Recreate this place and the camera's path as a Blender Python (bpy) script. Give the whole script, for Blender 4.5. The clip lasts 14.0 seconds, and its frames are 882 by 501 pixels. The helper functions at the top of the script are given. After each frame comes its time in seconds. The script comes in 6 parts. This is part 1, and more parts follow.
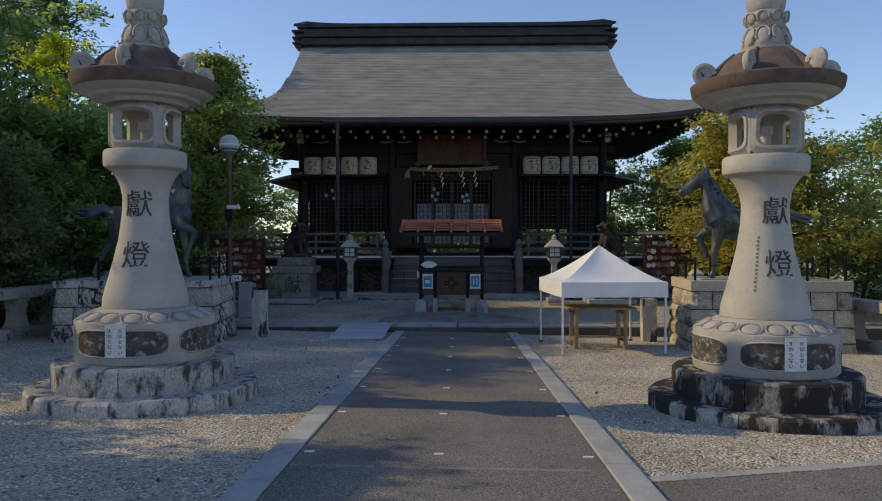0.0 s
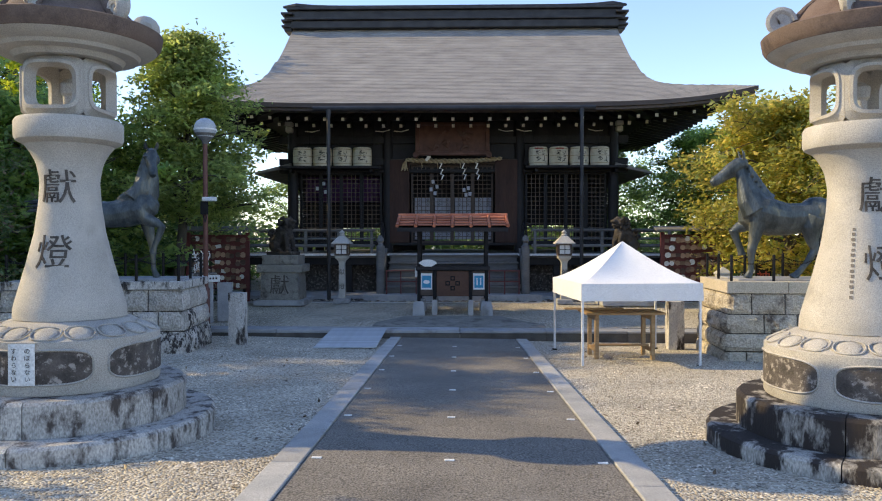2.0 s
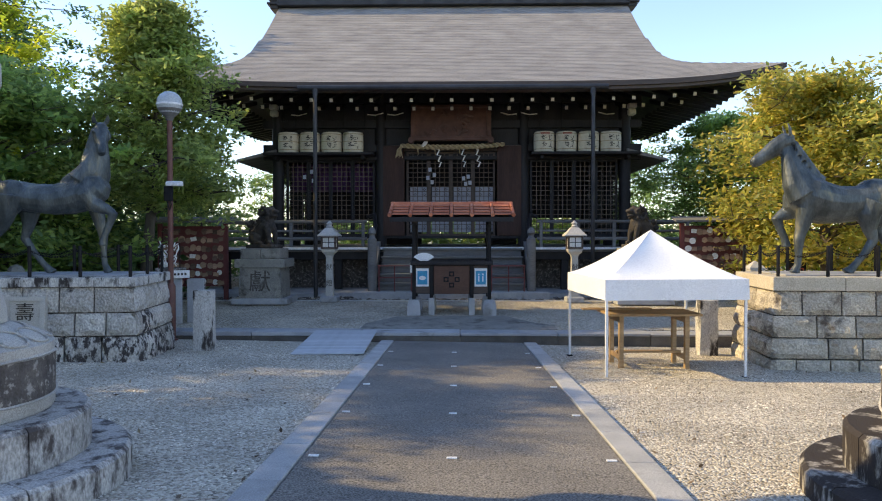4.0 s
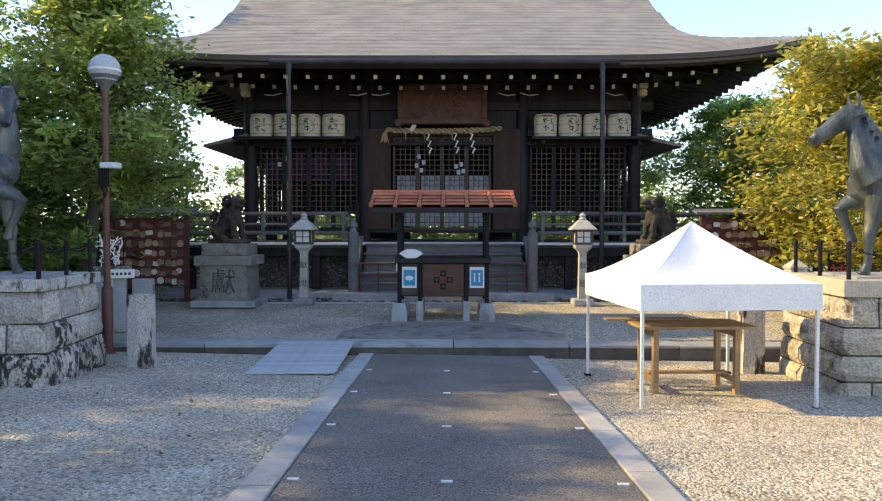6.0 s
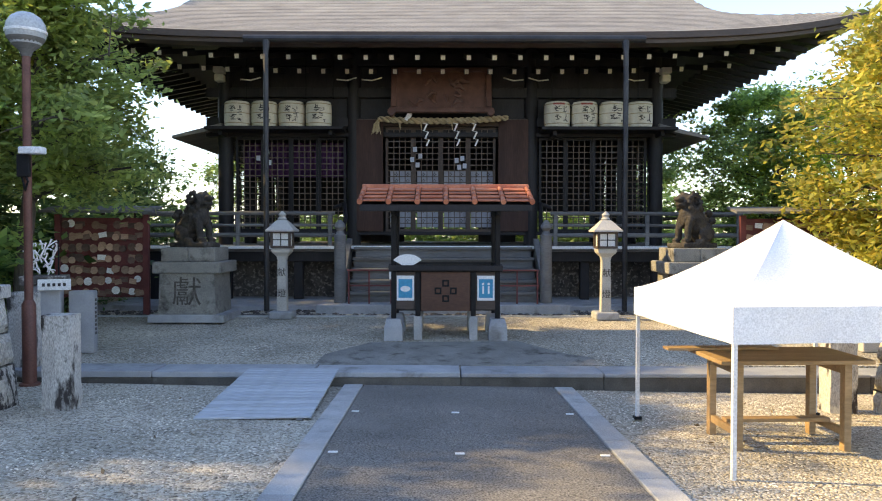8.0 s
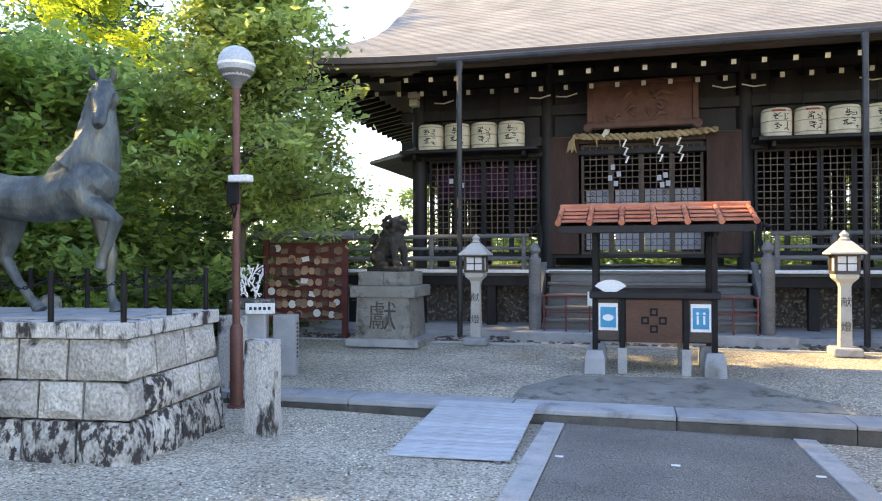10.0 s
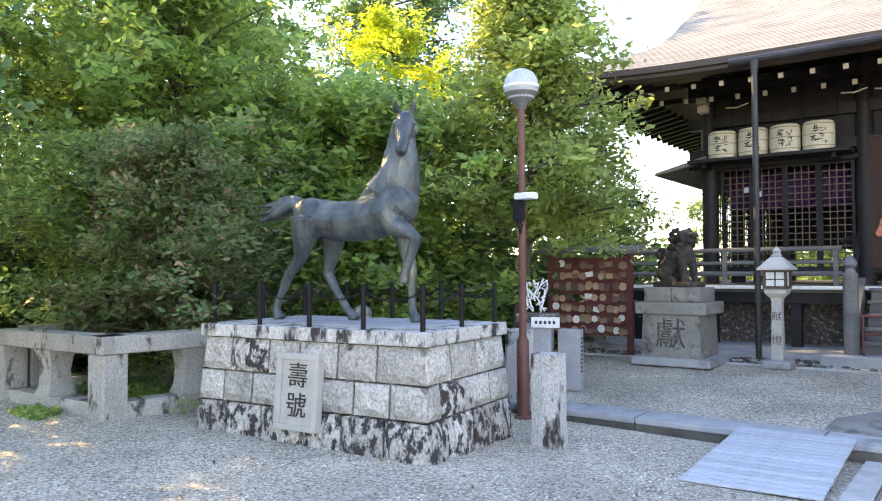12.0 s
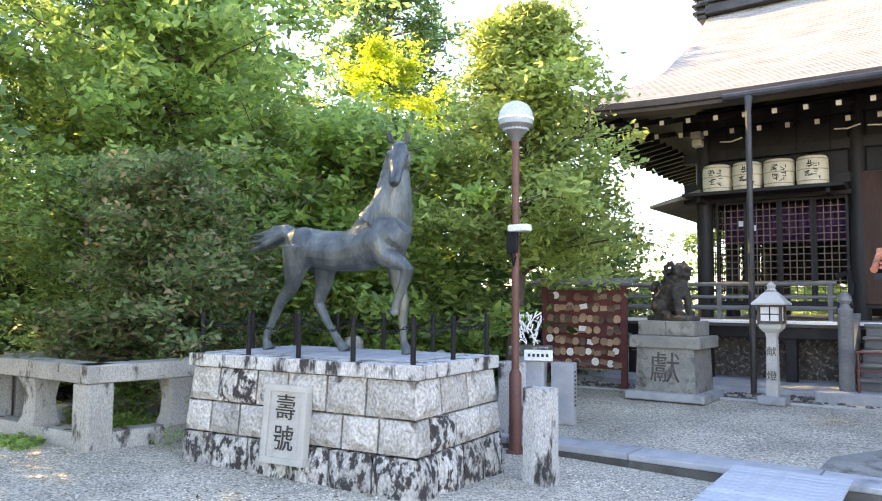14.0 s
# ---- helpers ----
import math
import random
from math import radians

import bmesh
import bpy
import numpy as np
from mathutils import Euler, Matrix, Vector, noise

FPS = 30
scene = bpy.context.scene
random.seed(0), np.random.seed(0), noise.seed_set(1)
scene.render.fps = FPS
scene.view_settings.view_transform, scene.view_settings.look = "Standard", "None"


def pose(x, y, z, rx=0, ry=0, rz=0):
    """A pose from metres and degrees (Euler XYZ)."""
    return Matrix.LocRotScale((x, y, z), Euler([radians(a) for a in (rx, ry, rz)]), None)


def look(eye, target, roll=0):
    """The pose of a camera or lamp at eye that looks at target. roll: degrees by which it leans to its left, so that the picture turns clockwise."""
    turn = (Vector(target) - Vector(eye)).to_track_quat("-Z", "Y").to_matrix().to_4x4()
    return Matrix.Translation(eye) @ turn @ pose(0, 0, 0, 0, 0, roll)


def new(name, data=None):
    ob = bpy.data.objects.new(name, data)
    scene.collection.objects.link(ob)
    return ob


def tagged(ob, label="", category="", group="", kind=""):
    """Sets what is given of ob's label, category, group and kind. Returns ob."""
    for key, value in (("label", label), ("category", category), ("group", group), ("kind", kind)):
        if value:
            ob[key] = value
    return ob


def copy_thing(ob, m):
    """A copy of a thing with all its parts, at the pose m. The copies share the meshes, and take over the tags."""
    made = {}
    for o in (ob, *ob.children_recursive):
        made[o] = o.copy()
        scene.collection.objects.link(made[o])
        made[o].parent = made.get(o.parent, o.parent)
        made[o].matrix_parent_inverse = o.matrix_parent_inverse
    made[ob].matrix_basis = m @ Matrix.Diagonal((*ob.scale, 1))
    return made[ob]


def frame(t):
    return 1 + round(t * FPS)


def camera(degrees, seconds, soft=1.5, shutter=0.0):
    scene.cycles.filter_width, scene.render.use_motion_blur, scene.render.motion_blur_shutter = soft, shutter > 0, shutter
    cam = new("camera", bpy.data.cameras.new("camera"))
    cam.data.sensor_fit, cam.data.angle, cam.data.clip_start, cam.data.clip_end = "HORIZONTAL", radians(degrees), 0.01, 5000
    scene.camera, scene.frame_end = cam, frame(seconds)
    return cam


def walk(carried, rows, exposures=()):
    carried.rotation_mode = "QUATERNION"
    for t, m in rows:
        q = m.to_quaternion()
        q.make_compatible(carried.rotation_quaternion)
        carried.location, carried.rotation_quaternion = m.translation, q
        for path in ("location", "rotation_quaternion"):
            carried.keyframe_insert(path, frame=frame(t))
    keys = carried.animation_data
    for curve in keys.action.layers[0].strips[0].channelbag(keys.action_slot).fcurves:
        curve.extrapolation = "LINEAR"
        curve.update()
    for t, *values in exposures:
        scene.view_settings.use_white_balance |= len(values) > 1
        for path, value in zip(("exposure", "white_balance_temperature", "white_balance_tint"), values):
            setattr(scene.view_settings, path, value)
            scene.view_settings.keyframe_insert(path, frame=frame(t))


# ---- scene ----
cam = camera(61.9, 14.0, soft=1.1)
# seconds, x, y, z, yaw, pitch, roll
ROWS = [
    (0.0, 0.087, 1.193, 1.611, 1.51, -0.63, 0.00),
    (0.5, 0.074, 1.602, 1.607, 1.52, -0.78, 0.00),
    (1.0, 0.086, 2.043, 1.592, 1.45, -0.88, 0.02),
    (1.5, 0.071, 2.437, 1.577, 1.42, -0.86, 0.03),
    (2.0, -0.007, 2.822, 1.578, 1.34, -0.81, 0.03),
    (2.5, -0.032, 3.253, 1.558, 1.25, -0.80, 0.05),
    (3.0, -0.046, 3.650, 1.525, 1.25, -0.85, 0.07),
    (5.5, -0.029, 6.011, 1.436, 0.71, -1.40, -0.02),
    (6.0, -0.073, 6.517, 1.443, 0.43, -1.45, -0.05),
    (6.5, -0.063, 7.033, 1.450, 0.14, -1.48, -0.06),
    (7.0, -0.105, 7.581, 1.432, -0.07, -1.47, -0.07),
    (7.2, -0.117, 7.789, 1.424, -0.17, -1.42, -0.07),
    (9.3, -0.422, 9.155, 1.463, -0.14, -0.28, -0.10),
    (9.5, -0.425, 9.160, 1.463, 3.09, 0.09, -0.10),
    (10.0, -0.426, 9.148, 1.464, 14.42, 0.46, 0.15),
    (10.5, -0.425, 9.150, 1.464, 24.64, 0.78, 0.21),
    (11.0, -0.425, 9.141, 1.464, 30.91, 1.04, 0.18),
    (11.5, -0.426, 9.125, 1.455, 33.98, 1.43, 0.20),
    (12.0, -0.429, 9.130, 1.458, 36.21, 1.73, 0.20),
    (12.5, -0.430, 9.129, 1.457, 37.91, 2.09, 0.19),
    (13.0, -0.432, 9.134, 1.459, 39.03, 2.41, 0.12),
    (13.5, -0.439, 9.183, 1.478, 39.09, 2.77, -0.15),
    (14.0, -0.432, 9.196, 1.491, 35.86, 3.95, -0.50),
]
EXPOSURES = [(0.0, -0.05, 6400, 19), (0.3, 0.6, 6450, 19), (0.6, 0.77, 6450, 19), (1.0, 0.87, 6500, 19), (3.0, 1.1, 6600, 19), (5.5, 1.4, 7100, 19), (7.0, 1.55, 7300, 19), (9.5, 2.18, 7500, 19), (10.5, 2.6, 7800, 23), (12.0, 2.76, 8050, 23), (13.4, 2.78, 8050, 23), (14.0, 2.94, 8050, 23)]
walk(cam, [(t, pose(x, y, z, 90 + pitch, roll, yaw)) for t, x, y, z, yaw, pitch, roll in ROWS], EXPOSURES)

# ---- light ----
SUN_FROM = Vector((-0.843, 0.095, 0.53)).normalized()
world = bpy.data.worlds.new("sky")
scene.world = world
world.use_nodes = True
wn = world.node_tree
sky = wn.nodes.new("ShaderNodeTexSky")
sky.sky_type = "NISHITA"
sky.sun_disc = False
sky.sun_elevation = math.asin(SUN_FROM.z)
sky.sun_rotation = math.atan2(SUN_FROM.x, SUN_FROM.y)
sky.air_density, sky.dust_density, sky.ozone_density = 1.0, 0.05, 2.6
wn.links.new(sky.outputs["Color"], wn.nodes["Background"].inputs["Color"])
wn.nodes["Background"].inputs["Strength"].default_value = 0.15
sun = new("sun", bpy.data.lights.new("sun", "SUN"))
sun.data.energy, sun.data.angle, sun.data.color = 2.7, radians(0.6), (1.0, 0.81, 0.4)
sun.matrix_world = look(SUN_FROM * 60, (0, 0, 0))

# ---- materials ----
def material(name, c1, c2, rough=0.8, scale=6.0, fine=60.0, bump=0.15, metal=0.0, stain=None, stain_scale=1.5, stain_cut=(0.5, 0.62), stretch=(1, 1, 1), vary=0.0, speckle=0.0, rise=0.01, spec=0.4):
    """Two scales of colour change, optional dark or light stains with a shape of their own, fine relief."""
    m = bpy.data.materials.new(name)
    m.use_nodes = True
    t = m.node_tree
    nd, ln = t.nodes, t.links.new
    b = nd["Principled BSDF"]
    b.inputs["Roughness"].default_value, b.inputs["Metallic"].default_value = rough, metal
    b.inputs["Specular IOR Level"].default_value = spec
    co = nd.new("ShaderNodeTexCoord")
    mp = nd.new("ShaderNodeMapping")
    mp.inputs["Scale"].default_value = stretch
    ln(co.outputs["Object"], mp.inputs["Vector"])
    n1 = nd.new("ShaderNodeTexNoise")
    n1.inputs["Scale"].default_value, n1.inputs["Detail"].default_value = scale, 6
    ln(mp.outputs["Vector"], n1.inputs["Vector"])
    n2 = nd.new("ShaderNodeTexNoise")
    n2.inputs["Scale"].default_value, n2.inputs["Detail"].default_value = fine, 4
    ln(mp.outputs["Vector"], n2.inputs["Vector"])
    r1 = nd.new("ShaderNodeMapRange")
    r1.inputs["From Min"].default_value, r1.inputs["From Max"].default_value = 0.3, 0.7
    ln(n1.outputs["Fac"], r1.inputs["Value"])
    mix = nd.new("ShaderNodeMix")
    mix.data_type = "RGBA"
    mix.inputs["A"].default_value, mix.inputs["B"].default_value = (*c1, 1), (*c2, 1)
    ln(r1.outputs["Result"], mix.inputs["Factor"])
    last = mix.outputs["Result"]
    gr = nd.new("ShaderNodeMapRange")
    gr.inputs["From Min"].default_value, gr.inputs["From Max"].default_value = 0.3, 0.7
    gr.inputs["To Min"].default_value, gr.inputs["To Max"].default_value = 0.8 - speckle, 1.15 + speckle
    ln(n2.outputs["Fac"], gr.inputs["Value"])
    hs = nd.new("ShaderNodeHueSaturation")
    ln(last, hs.inputs["Color"])
    if vary:
        oi = nd.new("ShaderNodeObjectInfo")
        vr = nd.new("ShaderNodeMapRange")
        vr.inputs["To Min"].default_value, vr.inputs["To Max"].default_value = 1 - vary, 1 + vary
        ln(oi.outputs["Random"], vr.inputs["Value"])
        mu = nd.new("ShaderNodeMath")
        mu.operation = "MULTIPLY"
        ln(vr.outputs["Result"], mu.inputs[0])
        ln(gr.outputs["Result"], mu.inputs[1])
        ln(mu.outputs["Value"], hs.inputs["Value"])
    else:
        ln(gr.outputs["Result"], hs.inputs["Value"])
    last = hs.outputs["Color"]
    if stain:
        n3 = nd.new("ShaderNodeTexNoise")
        n3.inputs["Scale"].default_value, n3.inputs["Detail"].default_value, n3.inputs["Roughness"].default_value = stain_scale, 8, 0.65
        ln(mp.outputs["Vector"], n3.inputs["Vector"])
        r3 = nd.new("ShaderNodeMapRange")
        r3.inputs["From Min"].default_value, r3.inputs["From Max"].default_value = stain_cut
        ln(n3.outputs["Fac"], r3.inputs["Value"])
        mx = nd.new("ShaderNodeMix")
        mx.data_type = "RGBA"
        ln(r3.outputs["Result"], mx.inputs["Factor"])
        ln(last, mx.inputs["A"])
        mx.inputs["B"].default_value = (*stain, 1)
        last = mx.outputs["Result"]
    ln(last, b.inputs["Base Color"])
    bp = nd.new("ShaderNodeBump")
    bp.inputs["Strength"].default_value, bp.inputs["Distance"].default_value = bump, rise
    ln(n2.outputs["Fac"], bp.inputs["Height"])
    ln(bp.outputs["Normal"], b.inputs["Normal"])
    return m


def gravel_material(name, tones, scale):
    m = bpy.data.materials.new(name)
    m.use_nodes = True
    t = m.node_tree
    nd, ln = t.nodes, t.links.new
    b = nd["Principled BSDF"]
    b.inputs["Roughness"].default_value = 0.9
    co = nd.new("ShaderNodeTexCoord")
    v = nd.new("ShaderNodeTexVoronoi")
    v.inputs["Scale"].default_value = scale
    ln(co.outputs["Object"], v.inputs["Vector"])
    ramp = nd.new("ShaderNodeValToRGB")
    cr = ramp.color_ramp
    cr.elements[0].color, cr.elements[1].color = (*tones[0], 1), (*tones[-1], 1)
    for i, c in enumerate(tones[1:-1]):
        cr.elements.new((i + 1) / (len(tones) - 1)).color = (*c, 1)
    sep = nd.new("ShaderNodeSeparateColor")
    ln(v.outputs["Color"], sep.inputs["Color"])
    ln(sep.outputs["Red"], ramp.inputs["Fac"])
    n = nd.new("ShaderNodeTexNoise")
    n.inputs["Scale"].default_value, n.inputs["Detail"].default_value = 0.9, 7
    ln(co.outputs["Object"], n.inputs["Vector"])
    r = nd.new("ShaderNodeMapRange")
    r.inputs["From Min"].default_value, r.inputs["From Max"].default_value, r.inputs["To Min"].default_value, r.inputs["To Max"].default_value = 0.3, 0.7, 0.72, 1.18
    ln(n.outputs["Fac"], r.inputs["Value"])
    hs = nd.new("ShaderNodeHueSaturation")
    ln(ramp.outputs["Color"], hs.inputs["Color"])
    ln(r.outputs["Result"], hs.inputs["Value"])
    ln(hs.outputs["Color"], b.inputs["Base Color"])
    bp = nd.new("ShaderNodeBump")
    bp.inputs["Strength"].default_value, bp.inputs["Distance"].default_value = 1.0, 0.02
    bp.invert = True
    ln(v.outputs["Distance"], bp.inputs["Height"])
    ln(bp.outputs["Normal"], b.inputs["Normal"])
    return m


def leaf_material(name, c1, c2, c3, through_light=0.52):
    """Leaves: a tone for each leaf, shine, and light that passes through."""
    m = bpy.data.materials.new(name)
    m.use_nodes = True
    t = m.node_tree
    nd, ln = t.nodes, t.links.new
    b = nd["Principled BSDF"]
    b.inputs["Roughness"].default_value = 0.5
    geo = nd.new("ShaderNodeNewGeometry")
    ramp = nd.new("ShaderNodeValToRGB")
    ramp.color_ramp.elements[0].color, ramp.color_ramp.elements[1].color = (*c1, 1), (*c3, 1)
    ramp.color_ramp.elements.new(0.55).color = (*c2, 1)
    ln(geo.outputs["Random Per Island"], ramp.inputs["Fac"])
    co = nd.new("ShaderNodeTexCoord")
    n = nd.new("ShaderNodeTexNoise")
    n.inputs["Scale"].default_value = 1.1
    ln(co.outputs["Object"], n.inputs["Vector"])
    r = nd.new("ShaderNodeMapRange")
    r.inputs["From Min"].default_value, r.inputs["From Max"].default_value, r.inputs["To Min"].default_value, r.inputs["To Max"].default_value = 0.3, 0.7, 0.65, 1.35
    ln(n.outputs["Fac"], r.inputs["Value"])
    hs = nd.new("ShaderNodeHueSaturation")
    ln(ramp.outputs["Color"], hs.inputs["Color"])
    ln(r.outputs["Result"], hs.inputs["Value"])
    ln(hs.outputs["Color"], b.inputs["Base Color"])
    tr = nd.new("ShaderNodeBsdfTranslucent")
    br = nd.new("ShaderNodeHueSaturation")
    br.inputs["Value"].default_value, br.inputs["Hue"].default_value = 1.7, 0.48
    ln(hs.outputs["Color"], br.inputs["Color"])
    ln(br.outputs["Color"], tr.inputs["Color"])
    mx = nd.new("ShaderNodeMixShader")
    mx.inputs["Fac"].default_value = through_light
    ln(b.outputs["BSDF"], mx.inputs[1])
    ln(tr.outputs["BSDF"], mx.inputs[2])
    ln(mx.outputs["Shader"], nd["Material Output"].inputs["Surface"])
    return m


GRAVEL = gravel_material("pale gravel", [(0.15, 0.125, 0.09), (0.5, 0.44, 0.34), (0.68, 0.62, 0.5), (0.34, 0.28, 0.2), (0.78, 0.73, 0.62)], 48)
PEBBLE = leaf_material("pebble tones", (0.22, 0.185, 0.14), (0.55, 0.48, 0.37), (0.8, 0.74, 0.62), 0.0)
SOIL = material("leaf litter soil", (0.05, 0.04, 0.025), (0.1, 0.08, 0.05), 0.95, 2, 40, 0.6, rise=0.03)
ASPHALT = material("worn asphalt", (0.15, 0.137, 0.12), (0.22, 0.2, 0.172), 0.88, 1.2, 75, 0.8, stain=(0.24, 0.225, 0.2), stain_scale=1.1, stain_cut=(0.55, 0.85), speckle=0.6, rise=0.008)
BORDER = material("grey border stone", (0.34, 0.34, 0.33), (0.46, 0.45, 0.43), 0.8, 4, 120, 0.3, vary=0.12, speckle=0.1, stain=(0.2, 0.19, 0.17), stain_scale=3, stain_cut=(0.58, 0.8))
KERB = material("granite kerb", (0.30, 0.31, 0.32), (0.42, 0.42, 0.42), 0.75, 4, 150, 0.3, vary=0.1, stain=(0.13, 0.12, 0.1), stain_scale=2.2, stain_cut=(0.55, 0.75))
GRANITE = material("pale granite", (0.4, 0.378, 0.34), (0.52, 0.493, 0.445), 0.8, 3, 130, 0.35, speckle=0.06, stain=(0.2, 0.18, 0.16), stain_scale=1.7, stain_cut=(0.58, 0.8))
DRUM = material("granite drum", (0.38, 0.357, 0.32), (0.5, 0.473, 0.425), 0.85, 3, 120, 0.4, speckle=0.1, stain=(0.24, 0.2, 0.17), stain_scale=2.5, stain_cut=(0.56, 0.8))
MOSSY = material("lichen stained granite", (0.44, 0.42, 0.39), (0.56, 0.54, 0.5), 0.9, 3, 90, 0.5, speckle=0.2, stain=(0.045, 0.038, 0.035), stain_scale=5.5, stain_cut=(0.51, 0.6), stretch=(1, 1, 0.4), vary=0.1)
BLOCK = material("rough granite block", (0.42, 0.39, 0.345), (0.58, 0.54, 0.48), 0.9, 3, 38, 1.0, speckle=0.2, stain=(0.05, 0.042, 0.04), stain_scale=4.0, stain_cut=(0.6, 0.72), stretch=(1, 1, 0.8), vary=0.2, rise=0.03)
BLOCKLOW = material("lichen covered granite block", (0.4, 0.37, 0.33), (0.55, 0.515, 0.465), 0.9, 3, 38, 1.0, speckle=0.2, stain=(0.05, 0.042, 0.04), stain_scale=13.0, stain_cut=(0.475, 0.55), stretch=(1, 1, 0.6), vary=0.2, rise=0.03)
FENCESTONE = material("grey fence stone", (0.31, 0.29, 0.255), (0.42, 0.395, 0.355), 0.9, 3, 90, 0.5, speckle=0.15, stain=(0.08, 0.07, 0.06), stain_scale=4.5, stain_cut=(0.56, 0.64), stretch=(1, 1, 0.5), vary=0.15)
STEPSTONE = material("dark stained step stone", (0.4, 0.375, 0.34), (0.51, 0.485, 0.445), 0.9, 3, 80, 0.6, speckle=0.2, stain=(0.075, 0.062, 0.055), stain_scale=8.0, stain_cut=(0.49, 0.62), stretch=(1, 1, 0.5), vary=0.2)
TANBLOCK = material("warm tan granite block", (0.4, 0.35, 0.27), (0.54, 0.48, 0.38), 0.9, 3, 38, 1.0, speckle=0.15, stain=(0.12, 0.095, 0.075), stain_scale=2.6, stain_cut=(0.56, 0.68), vary=0.2, rise=0.03)
TANCOPE = material("tan coping stone", (0.44, 0.38, 0.28), (0.56, 0.49, 0.38), 0.85, 3, 90, 0.4, speckle=0.1, stain=(0.24, 0.19, 0.13), stain_scale=3, stain_cut=(0.55, 0.75), vary=0.1)
LETTER = material("darkened carved lettering", (0.06, 0.052, 0.045), (0.13, 0.115, 0.1), 0.95, 14, 60, 0.1)
# lichen stains, plus the left lantern's shadow put into the colour
SHADESTEP = material("stained step stone with shade in its colour", (0.3, 0.28, 0.25), (0.45, 0.42, 0.37), 0.9, 3, 80, 0.6, speckle=0.2, stain=(0.035, 0.028, 0.025), stain_scale=4.5, stain_cut=(0.42, 0.5), stretch=(1, 1, 0.4), vary=0.15)
BROWNCAP = material("rust stained cap stone", (0.12, 0.08, 0.062), (0.22, 0.165, 0.135), 0.9, 3, 90, 0.5, stain=(0.07, 0.05, 0.045), stain_scale=3, stain_cut=(0.5, 0.7))
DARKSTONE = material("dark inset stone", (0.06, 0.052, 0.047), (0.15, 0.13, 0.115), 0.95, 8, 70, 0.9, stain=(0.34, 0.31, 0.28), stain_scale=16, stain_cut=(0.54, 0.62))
LIONSTONE = material("dark weathered stone", (0.028, 0.025, 0.022), (0.075, 0.062, 0.05), 0.9, 6, 45, 1.0, stain=(0.17, 0.155, 0.13), stain_scale=4, stain_cut=(0.6, 0.8))
# darker base than the KERB slabs above, with scattered paler patches
RISER = material("dark kerb riser", (0.085, 0.077, 0.066), (0.15, 0.135, 0.115), 0.9, 4, 70, 0.6, stain=(0.24, 0.225, 0.2), stain_scale=3, stain_cut=(0.62, 0.75), vary=0.2)
BRONZE = material("patinated bronze", (0.032, 0.042, 0.046), (0.135, 0.152, 0.15), 0.42, 6, 45, 0.7, metal=0.35, stain=(0.26, 0.23, 0.14), stain_scale=3.2, stain_cut=(0.56, 0.74), stretch=(1, 1, 0.35))
WOOD = material("dark shrine timber", (0.014, 0.013, 0.0145), (0.029, 0.0265, 0.028), 0.55, 3, 40, 0.3, stretch=(1, 1, 0.2), spec=0.25)
WOODH = material("weathered brown timber", (0.055, 0.038, 0.03), (0.10, 0.07, 0.053), 0.6, 3, 40, 0.3, stretch=(0.25, 1, 1))
GREYWOOD = material("grey weathered timber", (0.115, 0.112, 0.11), (0.2, 0.195, 0.185), 0.8, 3, 50, 0.4, stretch=(0.15, 1, 1))
PLAQUEWOOD = material("carved reddish wood", (0.085, 0.036, 0.025), (0.15, 0.07, 0.047), 0.5, 5, 50, 0.3)
WHITE = material("white paint", (0.72, 0.72, 0.7), (0.82, 0.82, 0.8), 0.6, 4, 60, 0.05)
BEAMEND = material("pale painted beam end", (0.62, 0.58, 0.48), (0.74, 0.7, 0.6), 0.7, 8, 60, 0.05)
ROOF = material("grey bark shingle", (0.235, 0.217, 0.2), (0.335, 0.312, 0.282), 0.8, 1.5, 30, 0.3, stain=(0.385, 0.357, 0.322), stain_scale=0.9, stain_cut=(0.5, 0.8), stretch=(1, 2.5, 1), spec=0.2)
DARKMETAL = material("dark gutter metal", (0.03, 0.03, 0.032), (0.06, 0.058, 0.06), 0.5, 3, 40, 0.1, metal=0.4)
CANVAS = material("white tent canvas", (0.78, 0.78, 0.79), (0.86, 0.86, 0.86), 0.55, 3, 90, 0.12)
STEEL = material("white enamelled steel", (0.7, 0.7, 0.7), (0.8, 0.8, 0.8), 0.35, 5, 60, 0.03)
TABLEWOOD = material("plain table wood", (0.3, 0.19, 0.09), (0.44, 0.29, 0.15), 0.55, 3, 45, 0.25, stretch=(0.3, 2, 1))
TILE = material("red clay tile", (0.38, 0.11, 0.055), (0.55, 0.2, 0.105), 0.55, 4, 50, 0.2, stain=(0.5, 0.27, 0.17), stain_scale=3, stain_cut=(0.58, 0.8), vary=0.15)
RAMPWOOD = material("blue grey painted boards", (0.40, 0.43, 0.46), (0.52, 0.54, 0.56), 0.6, 3, 50, 0.3, stretch=(0.15, 1, 1), vary=0.12)
BARK = material("bark", (0.06, 0.05, 0.038), (0.14, 0.115, 0.09), 0.95, 6, 35, 0.9, stretch=(1, 1, 0.25), rise=0.03)
POLE = material("red brown painted steel", (0.12, 0.045, 0.035), (0.17, 0.07, 0.05), 0.5, 4, 60, 0.1)
REDPAINT = material("vermilion paint", (0.3, 0.05, 0.035), (0.4, 0.08, 0.05), 0.6, 4, 60, 0.1)
DARKRED = material("dark red painted wood", (0.12, 0.03, 0.03), (0.19, 0.05, 0.045), 0.6, 4, 60, 0.15)
BLACK = material("black paint", (0.006, 0.006, 0.007), (0.014, 0.013, 0.014), 0.55, 5, 60, 0.05, spec=0.2)
